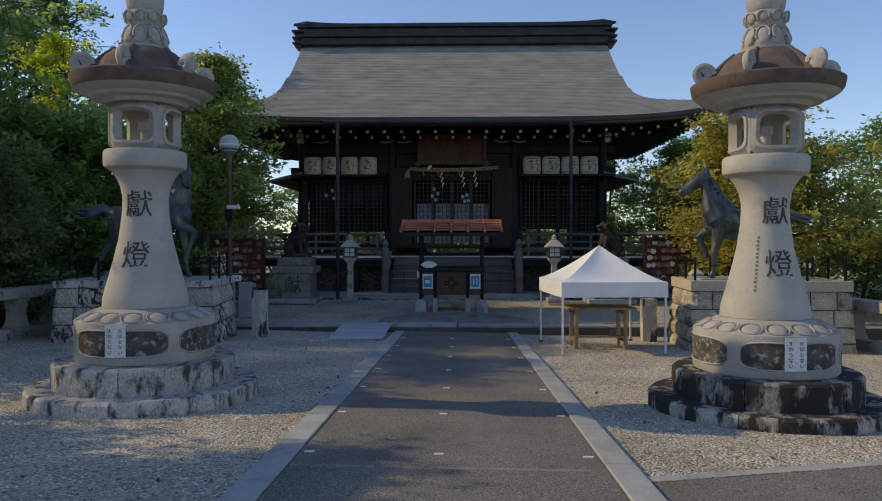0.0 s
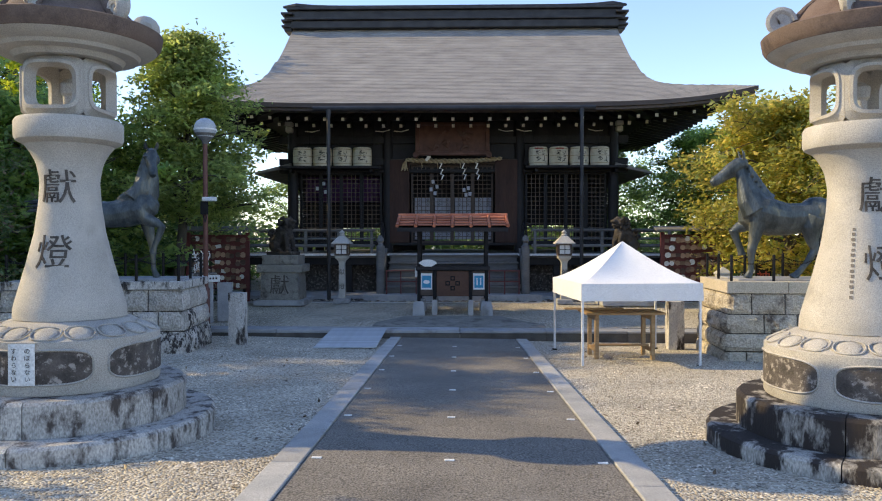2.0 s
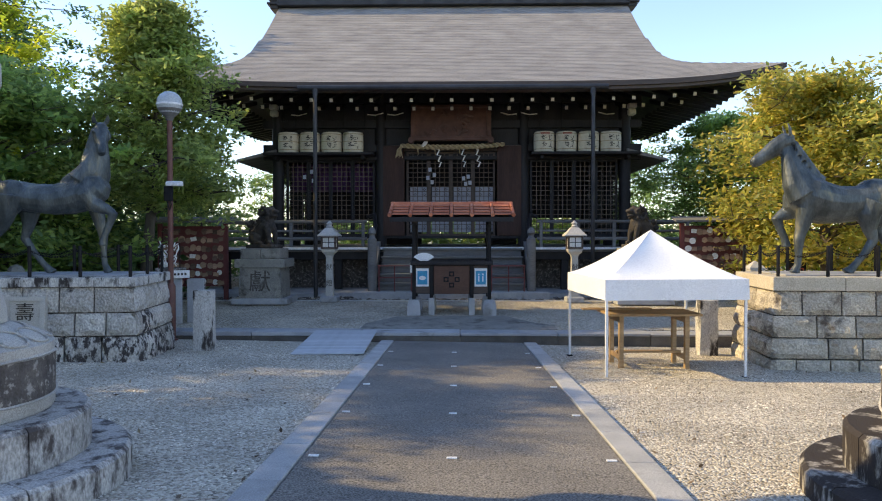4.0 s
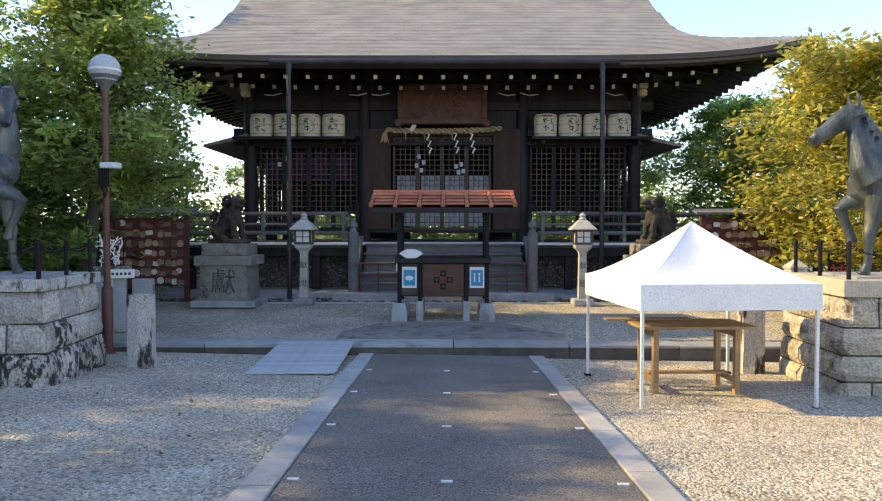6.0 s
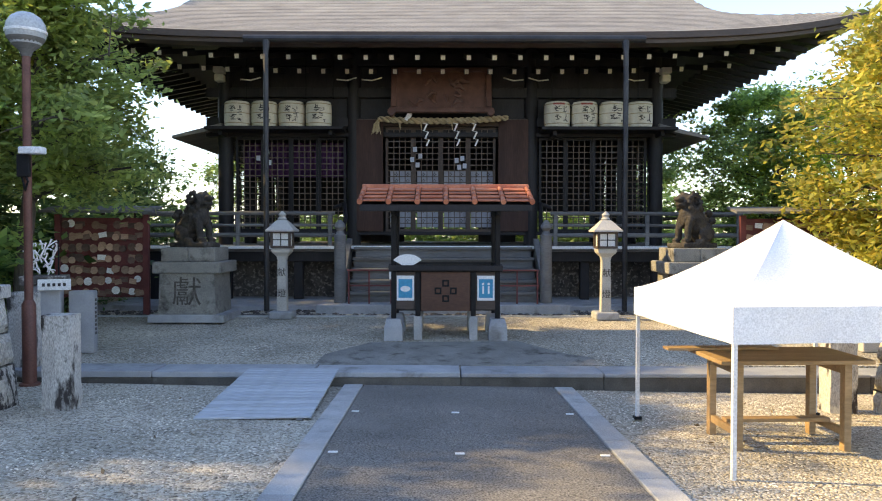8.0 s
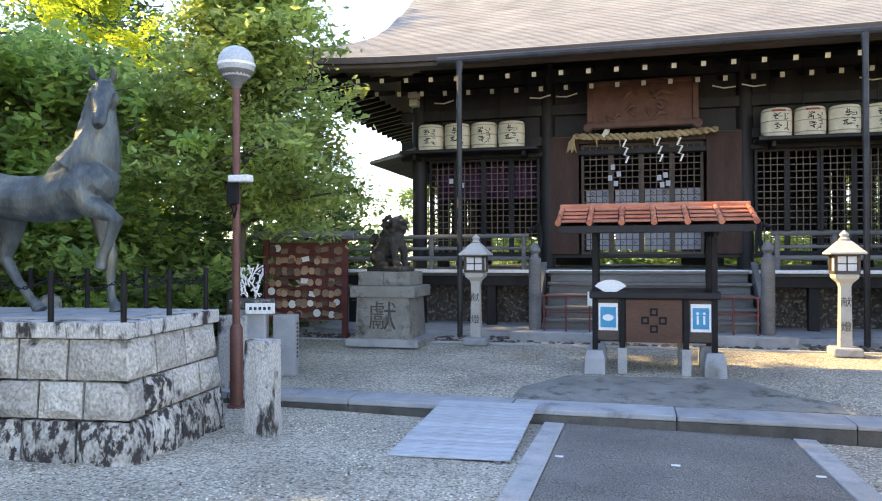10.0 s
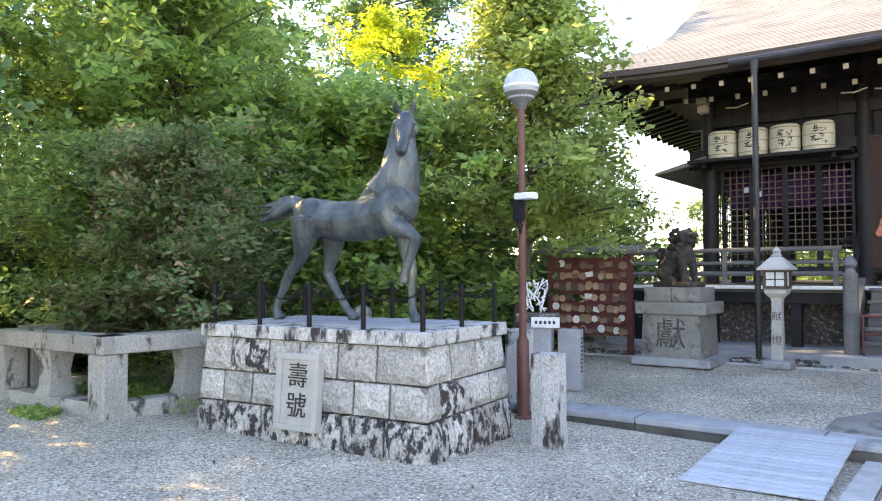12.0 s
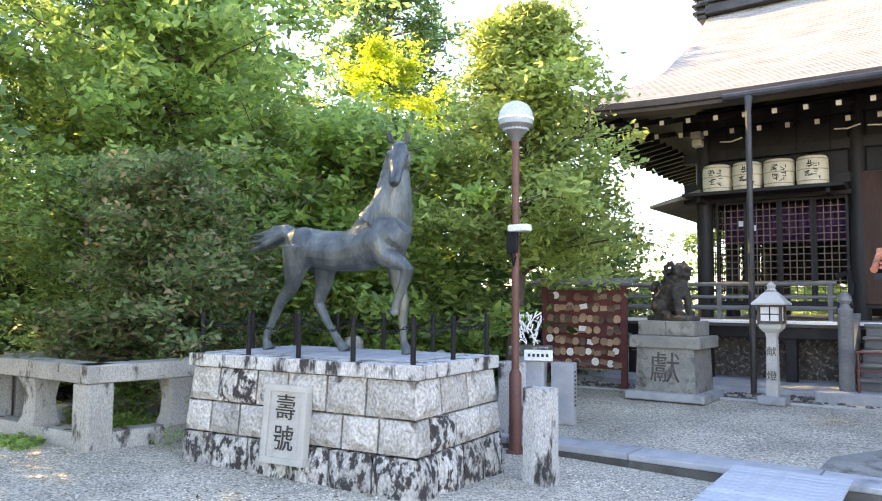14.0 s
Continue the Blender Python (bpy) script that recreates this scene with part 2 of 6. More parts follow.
GREYSTONE = material("grey weathered stone", (0.2, 0.19, 0.17), (0.3, 0.285, 0.25), 0.85, 3, 110, 0.45, speckle=0.2, stain=(0.07, 0.062, 0.052), stain_scale=3.4, stain_cut=(0.52, 0.68))
DOORWOOD = material("dark red brown boards", (0.042, 0.02, 0.015), (0.075, 0.037, 0.027), 0.6, 3, 40, 0.3, stretch=(1, 1, 0.15), spec=0.25)
BARWOOD = material("worn lattice timber", (0.10, 0.075, 0.06), (0.16, 0.12, 0.095), 0.65, 4, 50, 0.2)
CARVED = material("weathered carved lettering", (0.13, 0.115, 0.10), (0.22, 0.2, 0.175), 0.95, 14, 60, 0.1)
INK = material("dark carved lettering", (0.035, 0.03, 0.028), (0.07, 0.062, 0.055), 0.9, 8, 60, 0.1)
LEAF_DARK = leaf_material("evergreen leaves", (0.045, 0.1, 0.036), (0.075, 0.155, 0.05), (0.13, 0.23, 0.07))
LEAF_MID = leaf_material("broad green leaves", (0.105, 0.195, 0.065), (0.18, 0.29, 0.09), (0.29, 0.39, 0.125), 0.5)
LEAF_FRESH = leaf_material("fresh green leaves", (0.12, 0.215, 0.07), (0.215, 0.335, 0.095), (0.35, 0.45, 0.125), 0.58)
# light green, with the look of direct sun put into the leaf colour
LEAF_SUNLIT = leaf_material("light green leaves toned as sunlit", (0.15, 0.21, 0.06), (0.25, 0.33, 0.09), (0.38, 0.44, 0.13), 0.55)
LEAF_GOLD = leaf_material("yellowing leaves", (0.16, 0.205, 0.05), (0.34, 0.35, 0.065), (0.5, 0.415, 0.09), 0.55)
# leaf tones lifted to a sunlit yellow; the sun's glow is in the colour
LEAF_LIME_SUN = leaf_material("lime leaves with sunlight in their colour", (0.2, 0.32, 0.03), (0.36, 0.46, 0.04), (0.52, 0.55, 0.06), 0.6)
LEAF_SHRUB = leaf_material("shrub leaves with red tips", (0.08, 0.14, 0.055), (0.15, 0.24, 0.085), (0.32, 0.22, 0.13))


# ---- shapes ----
def low(x, y):
    """Height of the lower ground, which falls gently towards the terrace."""
    return 0.2606 - 0.0133 * min(max(x, -14), 14) - 0.036 * min(max(y, -12), 26)


def up(y):
    """Height of the gravel terrace."""
    return -0.172 + 0.049 * (min(max(y, 17.5), 21.0) - 17.5)


def finish(name, bm, mat, smooth=False):
    me = bpy.data.meshes.new(name)
    bmesh.ops.recalc_face_normals(bm, faces=bm.faces[:])
    bm.to_mesh(me)
    bm.free()
    me.materials.append(mat)
    if smooth:
        for p in me.polygons:
            p.use_smooth = True
        me.set_sharp_from_angle(angle=radians(38))
    return new(name, me)


def part(name, bm, mat, parent=None, label="", smooth=False):
    ob = finish(name, bm, mat, smooth)
    ob.parent = parent
    return tagged(ob, label)


def thing(name, label, category, m=None, group="", kind=""):
    ob = new(name)
    if m is not None:
        ob.matrix_world = m
    return tagged(ob, label, category, group, kind)


def add_box(bm, x0, x1, y0, y1, z0, z1, bevel=0.0, m=None):
    vs = [bm.verts.new((x, y, z)) for x in (x0, x1) for y in (y0, y1) for z in (z0, z1)]
    fs = [bm.faces.new([vs[i] for i in f]) for f in ((0, 1, 3, 2), (4, 6, 7, 5), (0, 4, 5, 1), (2, 3, 7, 6), (0, 2, 6, 4), (1, 5, 7, 3))]
    if m is not None:
        for v in vs:
            v.co = m @ v.co
    if bevel:
        es = {e for f in fs for e in f.edges}
        bmesh.ops.bevel(bm, geom=list(es), offset=bevel, segments=2, affect="EDGES", profile=0.5)
    return vs


def box(x0, x1, y0, y1, z0, z1, bevel=0.0, m=None):
    bm = bmesh.new()
    add_box(bm, x0, x1, y0, y1, z0, z1, bevel, m)
    return bm


def add_lathe(bm, profile, steps=48, turn=0.0, m=None):
    rings = []
    for r, z in profile:
        ring = []
        for i in range(steps):
            a = turn + 2 * math.pi * i / steps
            co = Vector((r * math.cos(a), r * math.sin(a), z))
            ring.append(bm.verts.new(m @ co if m is not None else co))
        rings.append(ring)
    for a, b in zip(rings, rings[1:]):
        for i in range(steps):
            bm.faces.new((a[i], a[(i + 1) % steps], b[(i + 1) % steps], b[i]))
    bm.faces.new(rings[0][::-1])
    bm.faces.new(rings[-1])
    return rings


def lathe(profile, steps=48, turn=0.0, m=None):
    bm = bmesh.new()
    add_lathe(bm, profile, steps, turn, m)
    return bm


def add_tube(bm, points, radii, steps=8, flat=1.0, caps=True):
    """A tube along points, one radius a point."""
    points = [Vector(p) for p in points]
    rings = []
    side = None
    for i, p in enumerate(points):
        ahead = (points[min(i + 1, len(points) - 1)] - points[max(i - 1, 0)]).normalized()
        if side is None:
            side = ahead.orthogonal().normalized()
        side = (side - ahead * side.dot(ahead)).normalized()
        over = ahead.cross(side)
        rings.append([bm.verts.new(p + radii[i] * (math.cos(2 * math.pi * k / steps) * side + flat * math.sin(2 * math.pi * k / steps) * over)) for k in range(steps)])
    for a, b in zip(rings, rings[1:]):
        for k in range(steps):
            bm.faces.new((a[k], a[(k + 1) % steps], b[(k + 1) % steps], b[k]))
    if caps:
        bm.faces.new(rings[0][::-1])
        bm.faces.new(rings[-1])


def tube(points, radii, steps=8, flat=1.0):
    bm = bmesh.new()
    add_tube(bm, points, radii if isinstance(radii, (list, tuple)) else [radii] * len(points), steps, flat)
    return bm


def prism(outline, y0, y1):
    """An outline in x and z, pushed from y0 to y1."""
    bm = bmesh.new()
    a = [bm.verts.new((x, y0, z)) for x, z in outline]
    b = [bm.verts.new((x, y1, z)) for x, z in outline]
    n = len(outline)
    bm.faces.new(a)
    bm.faces.new(b[::-1])
    for i in range(n):
        bm.faces.new((a[i], b[i], b[(i + 1) % n], a[(i + 1) % n]))
    return bm


def lettering(text, size, depth=0.004):
    """A mesh of raised characters, centred, in x and z, facing -y."""
    cu = bpy.data.curves.new("lettering", "FONT")
    cu.body, cu.size, cu.extrude, cu.align_x, cu.align_y = text, size, depth, "CENTER", "CENTER"
    ob = bpy.data.objects.new("lettering", cu)
    scene.collection.objects.link(ob)
    me = bpy.data.meshes.new_from_object(ob.evaluated_get(bpy.context.evaluated_depsgraph_get()))
    bpy.data.objects.remove(ob)
    me.transform(Matrix.Rotation(radians(90), 4, "X"))
    return me


def letters(text, size, mat, parent, m, label="", wrap=None):
    me = lettering(text, size)
    if wrap:
        me.transform(m)
        for v in me.vertices:
            v.co = wrap(v.co)
    me.materials.clear()
    me.materials.append(mat)
    ob = new("lettering", me)
    ob.parent = parent
    if not wrap:
        ob.matrix_local = m
    return tagged(ob, label)

# ---- ground ----
X0 = -0.15


def sheet(name, xs, ys, height, mat, label="", category=""):
    bm = bmesh.new()
    grid = [[bm.verts.new((x, y, height(x, y))) for x in xs] for y in ys]
    for j in range(len(ys) - 1):
        for i in range(len(xs) - 1):
            bm.faces.new((grid[j][i], grid[j][i + 1], grid[j + 1][i + 1], grid[j + 1][i]))
    ob = finish(name, bm, mat)
    return tagged(ob, label, category, kind="structure")


far = [-900, -300, -100, -40, -20]
sheet("ground", far + [x * 0.5 for x in range(-28, 29)] + [-x for x in far[::-1]], far + [y * 0.5 for y in range(-24, 53)] + [40, 60, 150, 400, 900],
      lambda x, y: low(x, y) + 0.012 * noise.noise((x * 0.9, y * 0.9, 3.0)), GRAVEL, "pale gravel ground of the shrine forecourt", "ground")

# asphalt approach between two rows of border stones
sheet("path", [-1.09 + 2.18 * i / 6 for i in range(7)], [-8 + 0.5 * i for i in range(51)], lambda x, y: low(x, y) + 0.035, ASPHALT, "worn dark asphalt approach path", "path")
bm = bmesh.new()
ap = [(1.33, -12), (14, -12), (14, 9.9), (9, 8.37), (5, 7.13), (3.17, 6.57), (1.33, 6.0)]
bm.faces.new([bm.verts.new((x, y, low(x, y) + 0.02)) for x, y in ap])
bmesh.ops.triangulate(bm, faces=bm.faces[:])
tagged(finish("road", bm, ASPHALT), "dark asphalt apron beside the path", "road", kind="structure")
edge = [(1.33, 6.0), (3.17, 6.57), (5, 7.13), (9, 8.37), (14, 9.9)]
bm = bmesh.new()
a_ = [bm.verts.new((x, y, low(x, y) + 0.026)) for x, y in edge]
b_ = [bm.verts.new((x, y + 0.1, low(x, y) + 0.026)) for x, y in edge]
for i in range(len(edge) - 1):
    bm.faces.new((a_[i], a_[i + 1], b_[i + 1], b_[i]))
tagged(finish("trim", bm, BORDER), "flush pale edging of the asphalt apron", "edging", kind="structure")
bm = box(-1.09, 1.09, 6.17, 6.22, 0.0, 0.043, 0.004)
for v in bm.verts:
    v.co.z += low(v.co.x, v.co.y) - 0.005
tagged(finish("trim", bm, GREYSTONE), "flush joint strip across the asphalt path", "joint", kind="structure")
border = thing("path_border", "rows of grey stone slabs edging the path", "border", kind="structure")
random.seed(3)
for sx in (-1, 1):
    y = -6.0
    while y < 16.9:
        ln = random.uniform(0.85, 1.15)
        y1 = min(y + ln, 16.95)
        xa, xb = (-1.31, -1.1) if sx < 0 else (1.1, 1.31)
        bm = box(xa, xb, y + 0.004, y1 - 0.004, 0, 0.12, 0.008)
        for v in bm.verts:
            v.co.z += low(v.co.x, v.co.y) - 0.07
        part("border_stone", bm, BORDER, border)
        y = y1
for k in range(9):
    for x in (-1.02, -0.07, 1.02):
        y = 6.55 + 1.49 * k
        if y > 16.9:
            continue
        st = part("path_stud", box(-0.036, 0.036, -0.015, 0.015, 0, 0.01, 0.003), WHITE)
        st.location = (x, y, low(x, y) + 0.034)
        tagged(st, "small white reflective stud set in the asphalt", "road stud", "studs along the path")

# terrace with its kerb of granite slabs
sheet("terrace", [-16, -12] + [x * 0.5 for x in range(-20, 21)] + [12, 16], [17.49, 17.5] + [17.6 + 0.4 * i for i in range(9)] + [21.0, 21.6, 24, 30, 38, 46],
      lambda x, y: up(y) - (0.3 if y < 17.495 else 0) + (0.008 * noise.noise((x, y, 7.0)) if 18 < y < 21 else 0), GRAVEL, "raised gravel terrace before the shrine hall", "terrace")
kerb = thing("kerb", "long granite slabs edging the raised terrace", "kerb", kind="structure")
x = -8.2
random.seed(8)
while x < 9.5:
    ln = random.uniform(1.5, 1.85)
    top = -0.168 - 0.005 * x + random.uniform(-0.004, 0.004)
    part("kerb_stone", box(x + 0.006, x + ln - 0.006, 17.0, 17.5, -0.222, top, 0.012), KERB, kerb)
    part("kerb_riser", box(x + 0.004, x + ln - 0.004, 17.012, 17.48, -0.62, -0.225, 0.004), RISER, kerb, "dark riser stone")
    x += ln
# worn concrete apron under the offertory box
bm = prism([(-1.75, 17.5), (-1.72, 18.1), (-1.2, 18.9), (0.9, 19.0), (1.4, 18.2), (1.75, 17.9), (1.75, 17.5)], 0, 1)
for v in bm.verts:
    v.co = Vector((v.co.x, v.co.z, up(v.co.z) + (0.012 if v.co.y > 0.5 else -0.06)))
tagged(finish("pavement", bm, GREYSTONE), "cracked grey stone paving before the offertory box", "pavement", kind="structure")

# ---- shrine hall ----
WALL_Y, DECK_Z = 25.2, 1.2
hall = thing("shrine_hall", "dark timber shrine hall with a sweeping grey roof", "shrine", pose(X0, 0, 0))


def front_z(y):
    """The concave front slope, by its distance from the eave."""
    d = min(max(y - 22.3, 0.0), 5.7)
    return 5.21 + 0.46 * d + 0.031 * d * d


HIP = [(8.0, 0.0), (7.6, 0.62), (7.2, 1.0), (6.8, 1.22), (6.4, 1.36), (6.05, 1.5), (5.82, 1.7), (5.68, 2.05), (5.59, 2.6), (5.56, 3.4), (5.54, 4.6), (5.52, 5.7)]


def roof_z(x, y):
    """The front and back slopes, cut at the sides by hips that sweep up into steep gables."""
    ax = abs(x)
    yy = y if y < 28 else 56 - y
    z = front_z(yy)
    for (xa, da), (xb, db) in zip(HIP, HIP[1:]):
        if xb <= ax <= xa + 1e-6:
            z = min(z, front_z(22.3 + da + (db - da) * (xa - ax) / (xa - xb)))
    edge = max(0.0, 1 - min(yy - 22.3, 8.0 - ax) / 2.2)
    return z + 0.42 * (min(ax, 8.0) / 8.0) ** 5 * edge


# roof shell in courses: each course overlaps the one below by a small lip
bm = bmesh.new()
xs = sorted({-5.25 + 0.35 * i for i in range(31)} | {k * (5.5 + 0.0625 * i) for i in range(41) for k in (-1, 1)})
xs[0], xs[-1] = -8.0, 8.0
ys = [22.3 + 0.115 * i for i in range(51)]
ys = [y for y in ys if y < 28] + [28.0]
for side in (0, 1):
    prev = None
    for j, y in enumerate(ys):
        rows_ = []
        for lift in ((0.0, 0.009) if j else (0.0,)):
            rows_.append([bm.verts.new((x, y if not side else 56 - y, roof_z(x, y) + lift)) for x in xs])
        if prev:
            for i in range(len(xs) - 1):
                bm.faces.new((prev[i], prev[i + 1], rows_[0][i + 1], rows_[0][i]))
            if len(rows_) > 1:
                for i in range(len(xs) - 1):
                    bm.faces.new((rows_[0][i], rows_[0][i + 1], rows_[1][i + 1], rows_[1][i]))
        prev = rows_[-1]
roof = part("roof", bm, ROOF, hall, "grey shingled roof with a concave sweep")
# thick eave edge all round and the soffit below
bm = bmesh.new()
ring = [(x, 22.3) for x in xs] + [(8.0, y) for y in ys[1:]] + [(8.0, 56 - y) for y in ys[::-1][1:]] + [(x, 33.7) for x in xs[::-1][1:]] + [(-8.0, 56 - y) for y in ys[1:]] + [(-8.0, y) for y in ys[::-1][1:-1]]
levels = []
for inset, drop in ((0.0, 0.0), (0.0, 0.12), (0.06, 0.13), (0.06, 0.2), (0.35, 0.21)):
    lv = []
    for x, y in ring:
        px = x - math.copysign(inset, x) if abs(x) > 7.7 else x
        py = y + inset if y < 28 else y - inset
        if 22.3 < y < 33.7 and abs(x) >= 7.99:
            py = y
        lv.append(bm.verts.new((px, py, roof_z(x, y) - drop)))
    levels.append(lv)
for a, b in zip(levels, levels[1:]):
    for i in range(len(ring)):
        bm.faces.new((a[i], a[(i + 1) % len(ring)], b[(i + 1) % len(ring)], b[i]))
part("eave_edge", bm, WOODH, roof, "thick dark brown eave boards")
# soffit: dark boards rising towards the walls
bm = bmesh.new()
out = [bm.verts.new((math.copysign(min(abs(x), 7.75), x), min(max(y, 22.6), 33.4), roof_z(x, y) - 0.2)) for x, y in ring]
inn = [bm.verts.new((max(min(x, 5.0), -5.0), min(max(y, 25.0), 31.4), 5.75)) for x, y in ring]
for i in range(len(ring)):
    bm.faces.new((out[i], out[(i + 1) % len(ring)], inn[(i + 1) % len(ring)], inn[i]))
part("soffit", bm, WOOD, roof, "dark boarded soffit")
# ridge: stacked courses with upturned ends
ridge = part("ridge", box(-5.5, 5.5, 27.6, 28.4, 8.72, 8.98, 0.03), DARKMETAL, roof, "dark stacked ridge with end ornaments")
for z0, z1, w, l in ((8.98, 9.06, 0.5, 5.62), (9.06, 9.34, 0.3, 5.5), (9.34, 9.42, 0.42, 5.66)):
    part("ridge_course", box(-l, l, 28 - w, 28 + w, z0, z1, 0.02), DARKMETAL, ridge)
bm = bmesh.new()
add_tube(bm, [(-5.85, 28, 9.56)] + [(-5.4 + 10.8 * i / 20, 28, 9.46 + 0.09 * (abs(i - 10) / 10) ** 8) for i in range(21)] + [(5.85, 28, 9.56)], [0.04] + [0.14] * 21 + [0.04], 8)
part("ridge_cap", bm, DARKMETAL, ridge)
for sx in (-1, 1):
    bm = box(-0.13, 0.13, -0.3, 0.3, -0.1, 0.5, 0.03)
    for k, (w, z) in enumerate(((0.4, 0.02), (0.44, 0.2), (0.5, 0.42))):
        add_box(bm, -0.2, 0.2, -w, w, z, z + 0.07, 0.015)
    ob = part("end_ornament", bm, DARKMETAL, ridge)
    ob.location = (sx * 5.62, 28, 8.75)

# rafters: two rows with pale ends
def rafter_mesh(length, w, h):
    bm = box(-w / 2, w / 2, 0, length, -h, 0, 0.006)
    return bm


for row, (y0, y1, z0, z1, n, pitchx, h) in enumerate(((22.95, 25.0, 4.955, 5.5, 27, 0.503, 0.1), (24.3, 25.5, 4.985, 5.27, 25, 0.51, 0.11))):
    first = None
    for i in range(n):
        x = (i - (n - 1) / 2) * pitchx
        lift = 0.30 * (abs(x) / 7.5) ** 4
        if first is None:
            ang = math.degrees(math.atan2(z1 - z0, y1 - y0))
            first = part("rafter", rafter_mesh(y1 - y0, 0.09, h), WOOD, roof)
            cap = part("rafter_end", box(-0.042, 0.042, -0.012, 0.0, -h + 0.005, -0.008, 0.003), BEAMEND, first, "pale painted rafter end")
            ob = first
        else:
            ob = bpy.data.objects.new("rafter", first.data)
            scene.collection.objects.link(ob)
            ob.parent = roof
            c2 = bpy.data.objects.new("rafter_end", cap.data)
            scene.collection.objects.link(c2)
            c2.parent = ob
            tagged(c2, "pale painted rafter end")
        ob.matrix_local = pose(x, y0, z0 + lift - 0.02, ang, 0, 0)
# side rafters under the left and right eaves
for sx in (-1, 1):
    for i in range(24):
        y = 23.1 + i * 0.45
        ob = bpy.data.objects.new("rafter", first.data)
        scene.collection.objects.link(ob)
        ob.parent = roof
        ob.matrix_local = pose(sx * 7.4, y, 5.16 + 0.2 * (abs(y - 28) / 5.7) ** 4, 11, 0, 90 if sx > 0 else -90)

# gutter with two slim downpipes
gut = part("gutter", tube([(-3.7, 22.24, 5.06), (3.75, 22.24, 5.06)], 0.07, 10), DARKMETAL, hall, "dark metal gutter")
for x in (-3.28, 3.38):
    bm = tube([(x, 22.2, -0.05), (x, 22.2, 4.8), (x, 22.24, 5.02)], [0.05, 0.05, 0.075], 10)
    part("downpipe", bm, DARKMETAL, hall, "slim dark metal post carrying the gutter")

# body of the hall: pillars, beams, lattice bays
def hall_box(name, x0, x1, y0, y1, z0, z1, mat=None, bevel=0.01, parent=None, label=""):
    return part(name, box(x0, x1, y0, y1, z0, z1, bevel), mat or WOOD, parent or hall, label)


for x in (-4.9, -2.0, 2.0, 4.82):
    part("pillar", lathe([(0.16, 1.2), (0.16, 5.6)], 16, m=Matrix.Translation((x, WALL_Y, 0))), WOOD, hall, smooth=True)
for y in (27.4, 29.5, 31.4):
    for x in (-4.9, 4.82):
        part("pillar", lathe([(0.16, 1.2), (0.16, 5.6)], 16, m=Matrix.Translation((x, y, 0))), WOOD, hall, smooth=True)
for z0, z1, yy, t in ((3.62, 3.72, WALL_Y, 0.12), (4.5, 4.72, WALL_Y, 0.11), (5.2, 5.5, WALL_Y, 0.13), (3.85, 4.05, WALL_Y, 0.1)):
    hall_box("beam", -5.3, 5.25, yy - t, yy + t, z0, z1)
hall_box("upper_wall", -4.9, 4.85, WALL_Y + 0.02, WALL_Y + 0.07, 3.7, 5.6)
hall_box("sill", -4.9, 4.85, WALL_Y - 0.1, WALL_Y + 0.1, 1.42, 1.5)
hall_box("floor", -6.2, 6.15, 23.5, 33.2, 1.08, 1.2, GREYWOOD, 0.01)
hall_box("inner_ceiling", -4.9, 4.85, WALL_Y + 0.1, 31.4, 5.3, 5.36)


def lattice(x0, x1, z0, z1, y, bays, cell, dark=WOOD, parent=None):
    """A row of sliding lattice panels: frames, thin bars, and a solid foot."""
    w = (x1 - x0) / bays
    for b in range(bays):
        a0, a1 = x0 + b * w, x0 + (b + 1) * w
        yy = y + (0.03 if b % 2 else 0.0)
        fr = bmesh.new()
        f = 0.055
        add_box(fr, a0, a0 + f, yy - 0.02, yy + 0.02, z0, z1)
        add_box(fr, a1 - f, a1, yy - 0.02, yy + 0.02, z0, z1)
        add_box(fr, a0 + f, a1 - f, yy - 0.019, yy + 0.019, z1 - f, z1)
        add_box(fr, a0 + f, a1 - f, yy - 0.019, yy + 0.019, z0, z0 + f)
        pn = part("lattice_panel", fr, dark, parent or hall, "sliding lattice panel of dark timber")
        bars = bmesh.new()
        n = max(2, round((w - 2 * f) / cell))
        for i in range(1, n):
            x = a0 + f + (w - 2 * f) * i / n
            add_box(bars, x - 0.009, x + 0.009, yy - 0.012, yy + 0.012, z0 + f, z1 - f)
        m_ = max(2, round((z1 - z0 - 2 * f) / cell))
        for i in range(1, m_):
            z = z0 + f + (z1 - z0 - 2 * f) * i / m_
            add_box(bars, a0 + f, a1 - f, yy - 0.010, yy + 0.010, z - 0.009, z + 0.009)
        part("lattice_grille", bars, BARWOOD, pn)


lattice(-4.66, -2.18, 1.5, 3.62, WALL_Y, 4, 0.135)
lattice(2.18, 4.62, 1.5, 3.62, WALL_Y, 4, 0.135)
lattice(-1.28, 1.2, 1.5, 3.85, WALL_Y, 4, 0.13, WOODH)
for x0, x1 in ((-2.1, -1.28), (1.2, 1.98)):
    hall_box("door_board", x0 + 0.05, x1 - 0.05, WALL_Y - 0.14, WALL_Y - 0.08, 1.5, 4.0, DOORWOOD, 0.01, label="broad reddish brown door leaf standing open")
hall_box("lintel", -2.1, 2.0, WALL_Y - 0.13, WALL_Y + 0.05, 3.86, 4.02, WOODH)
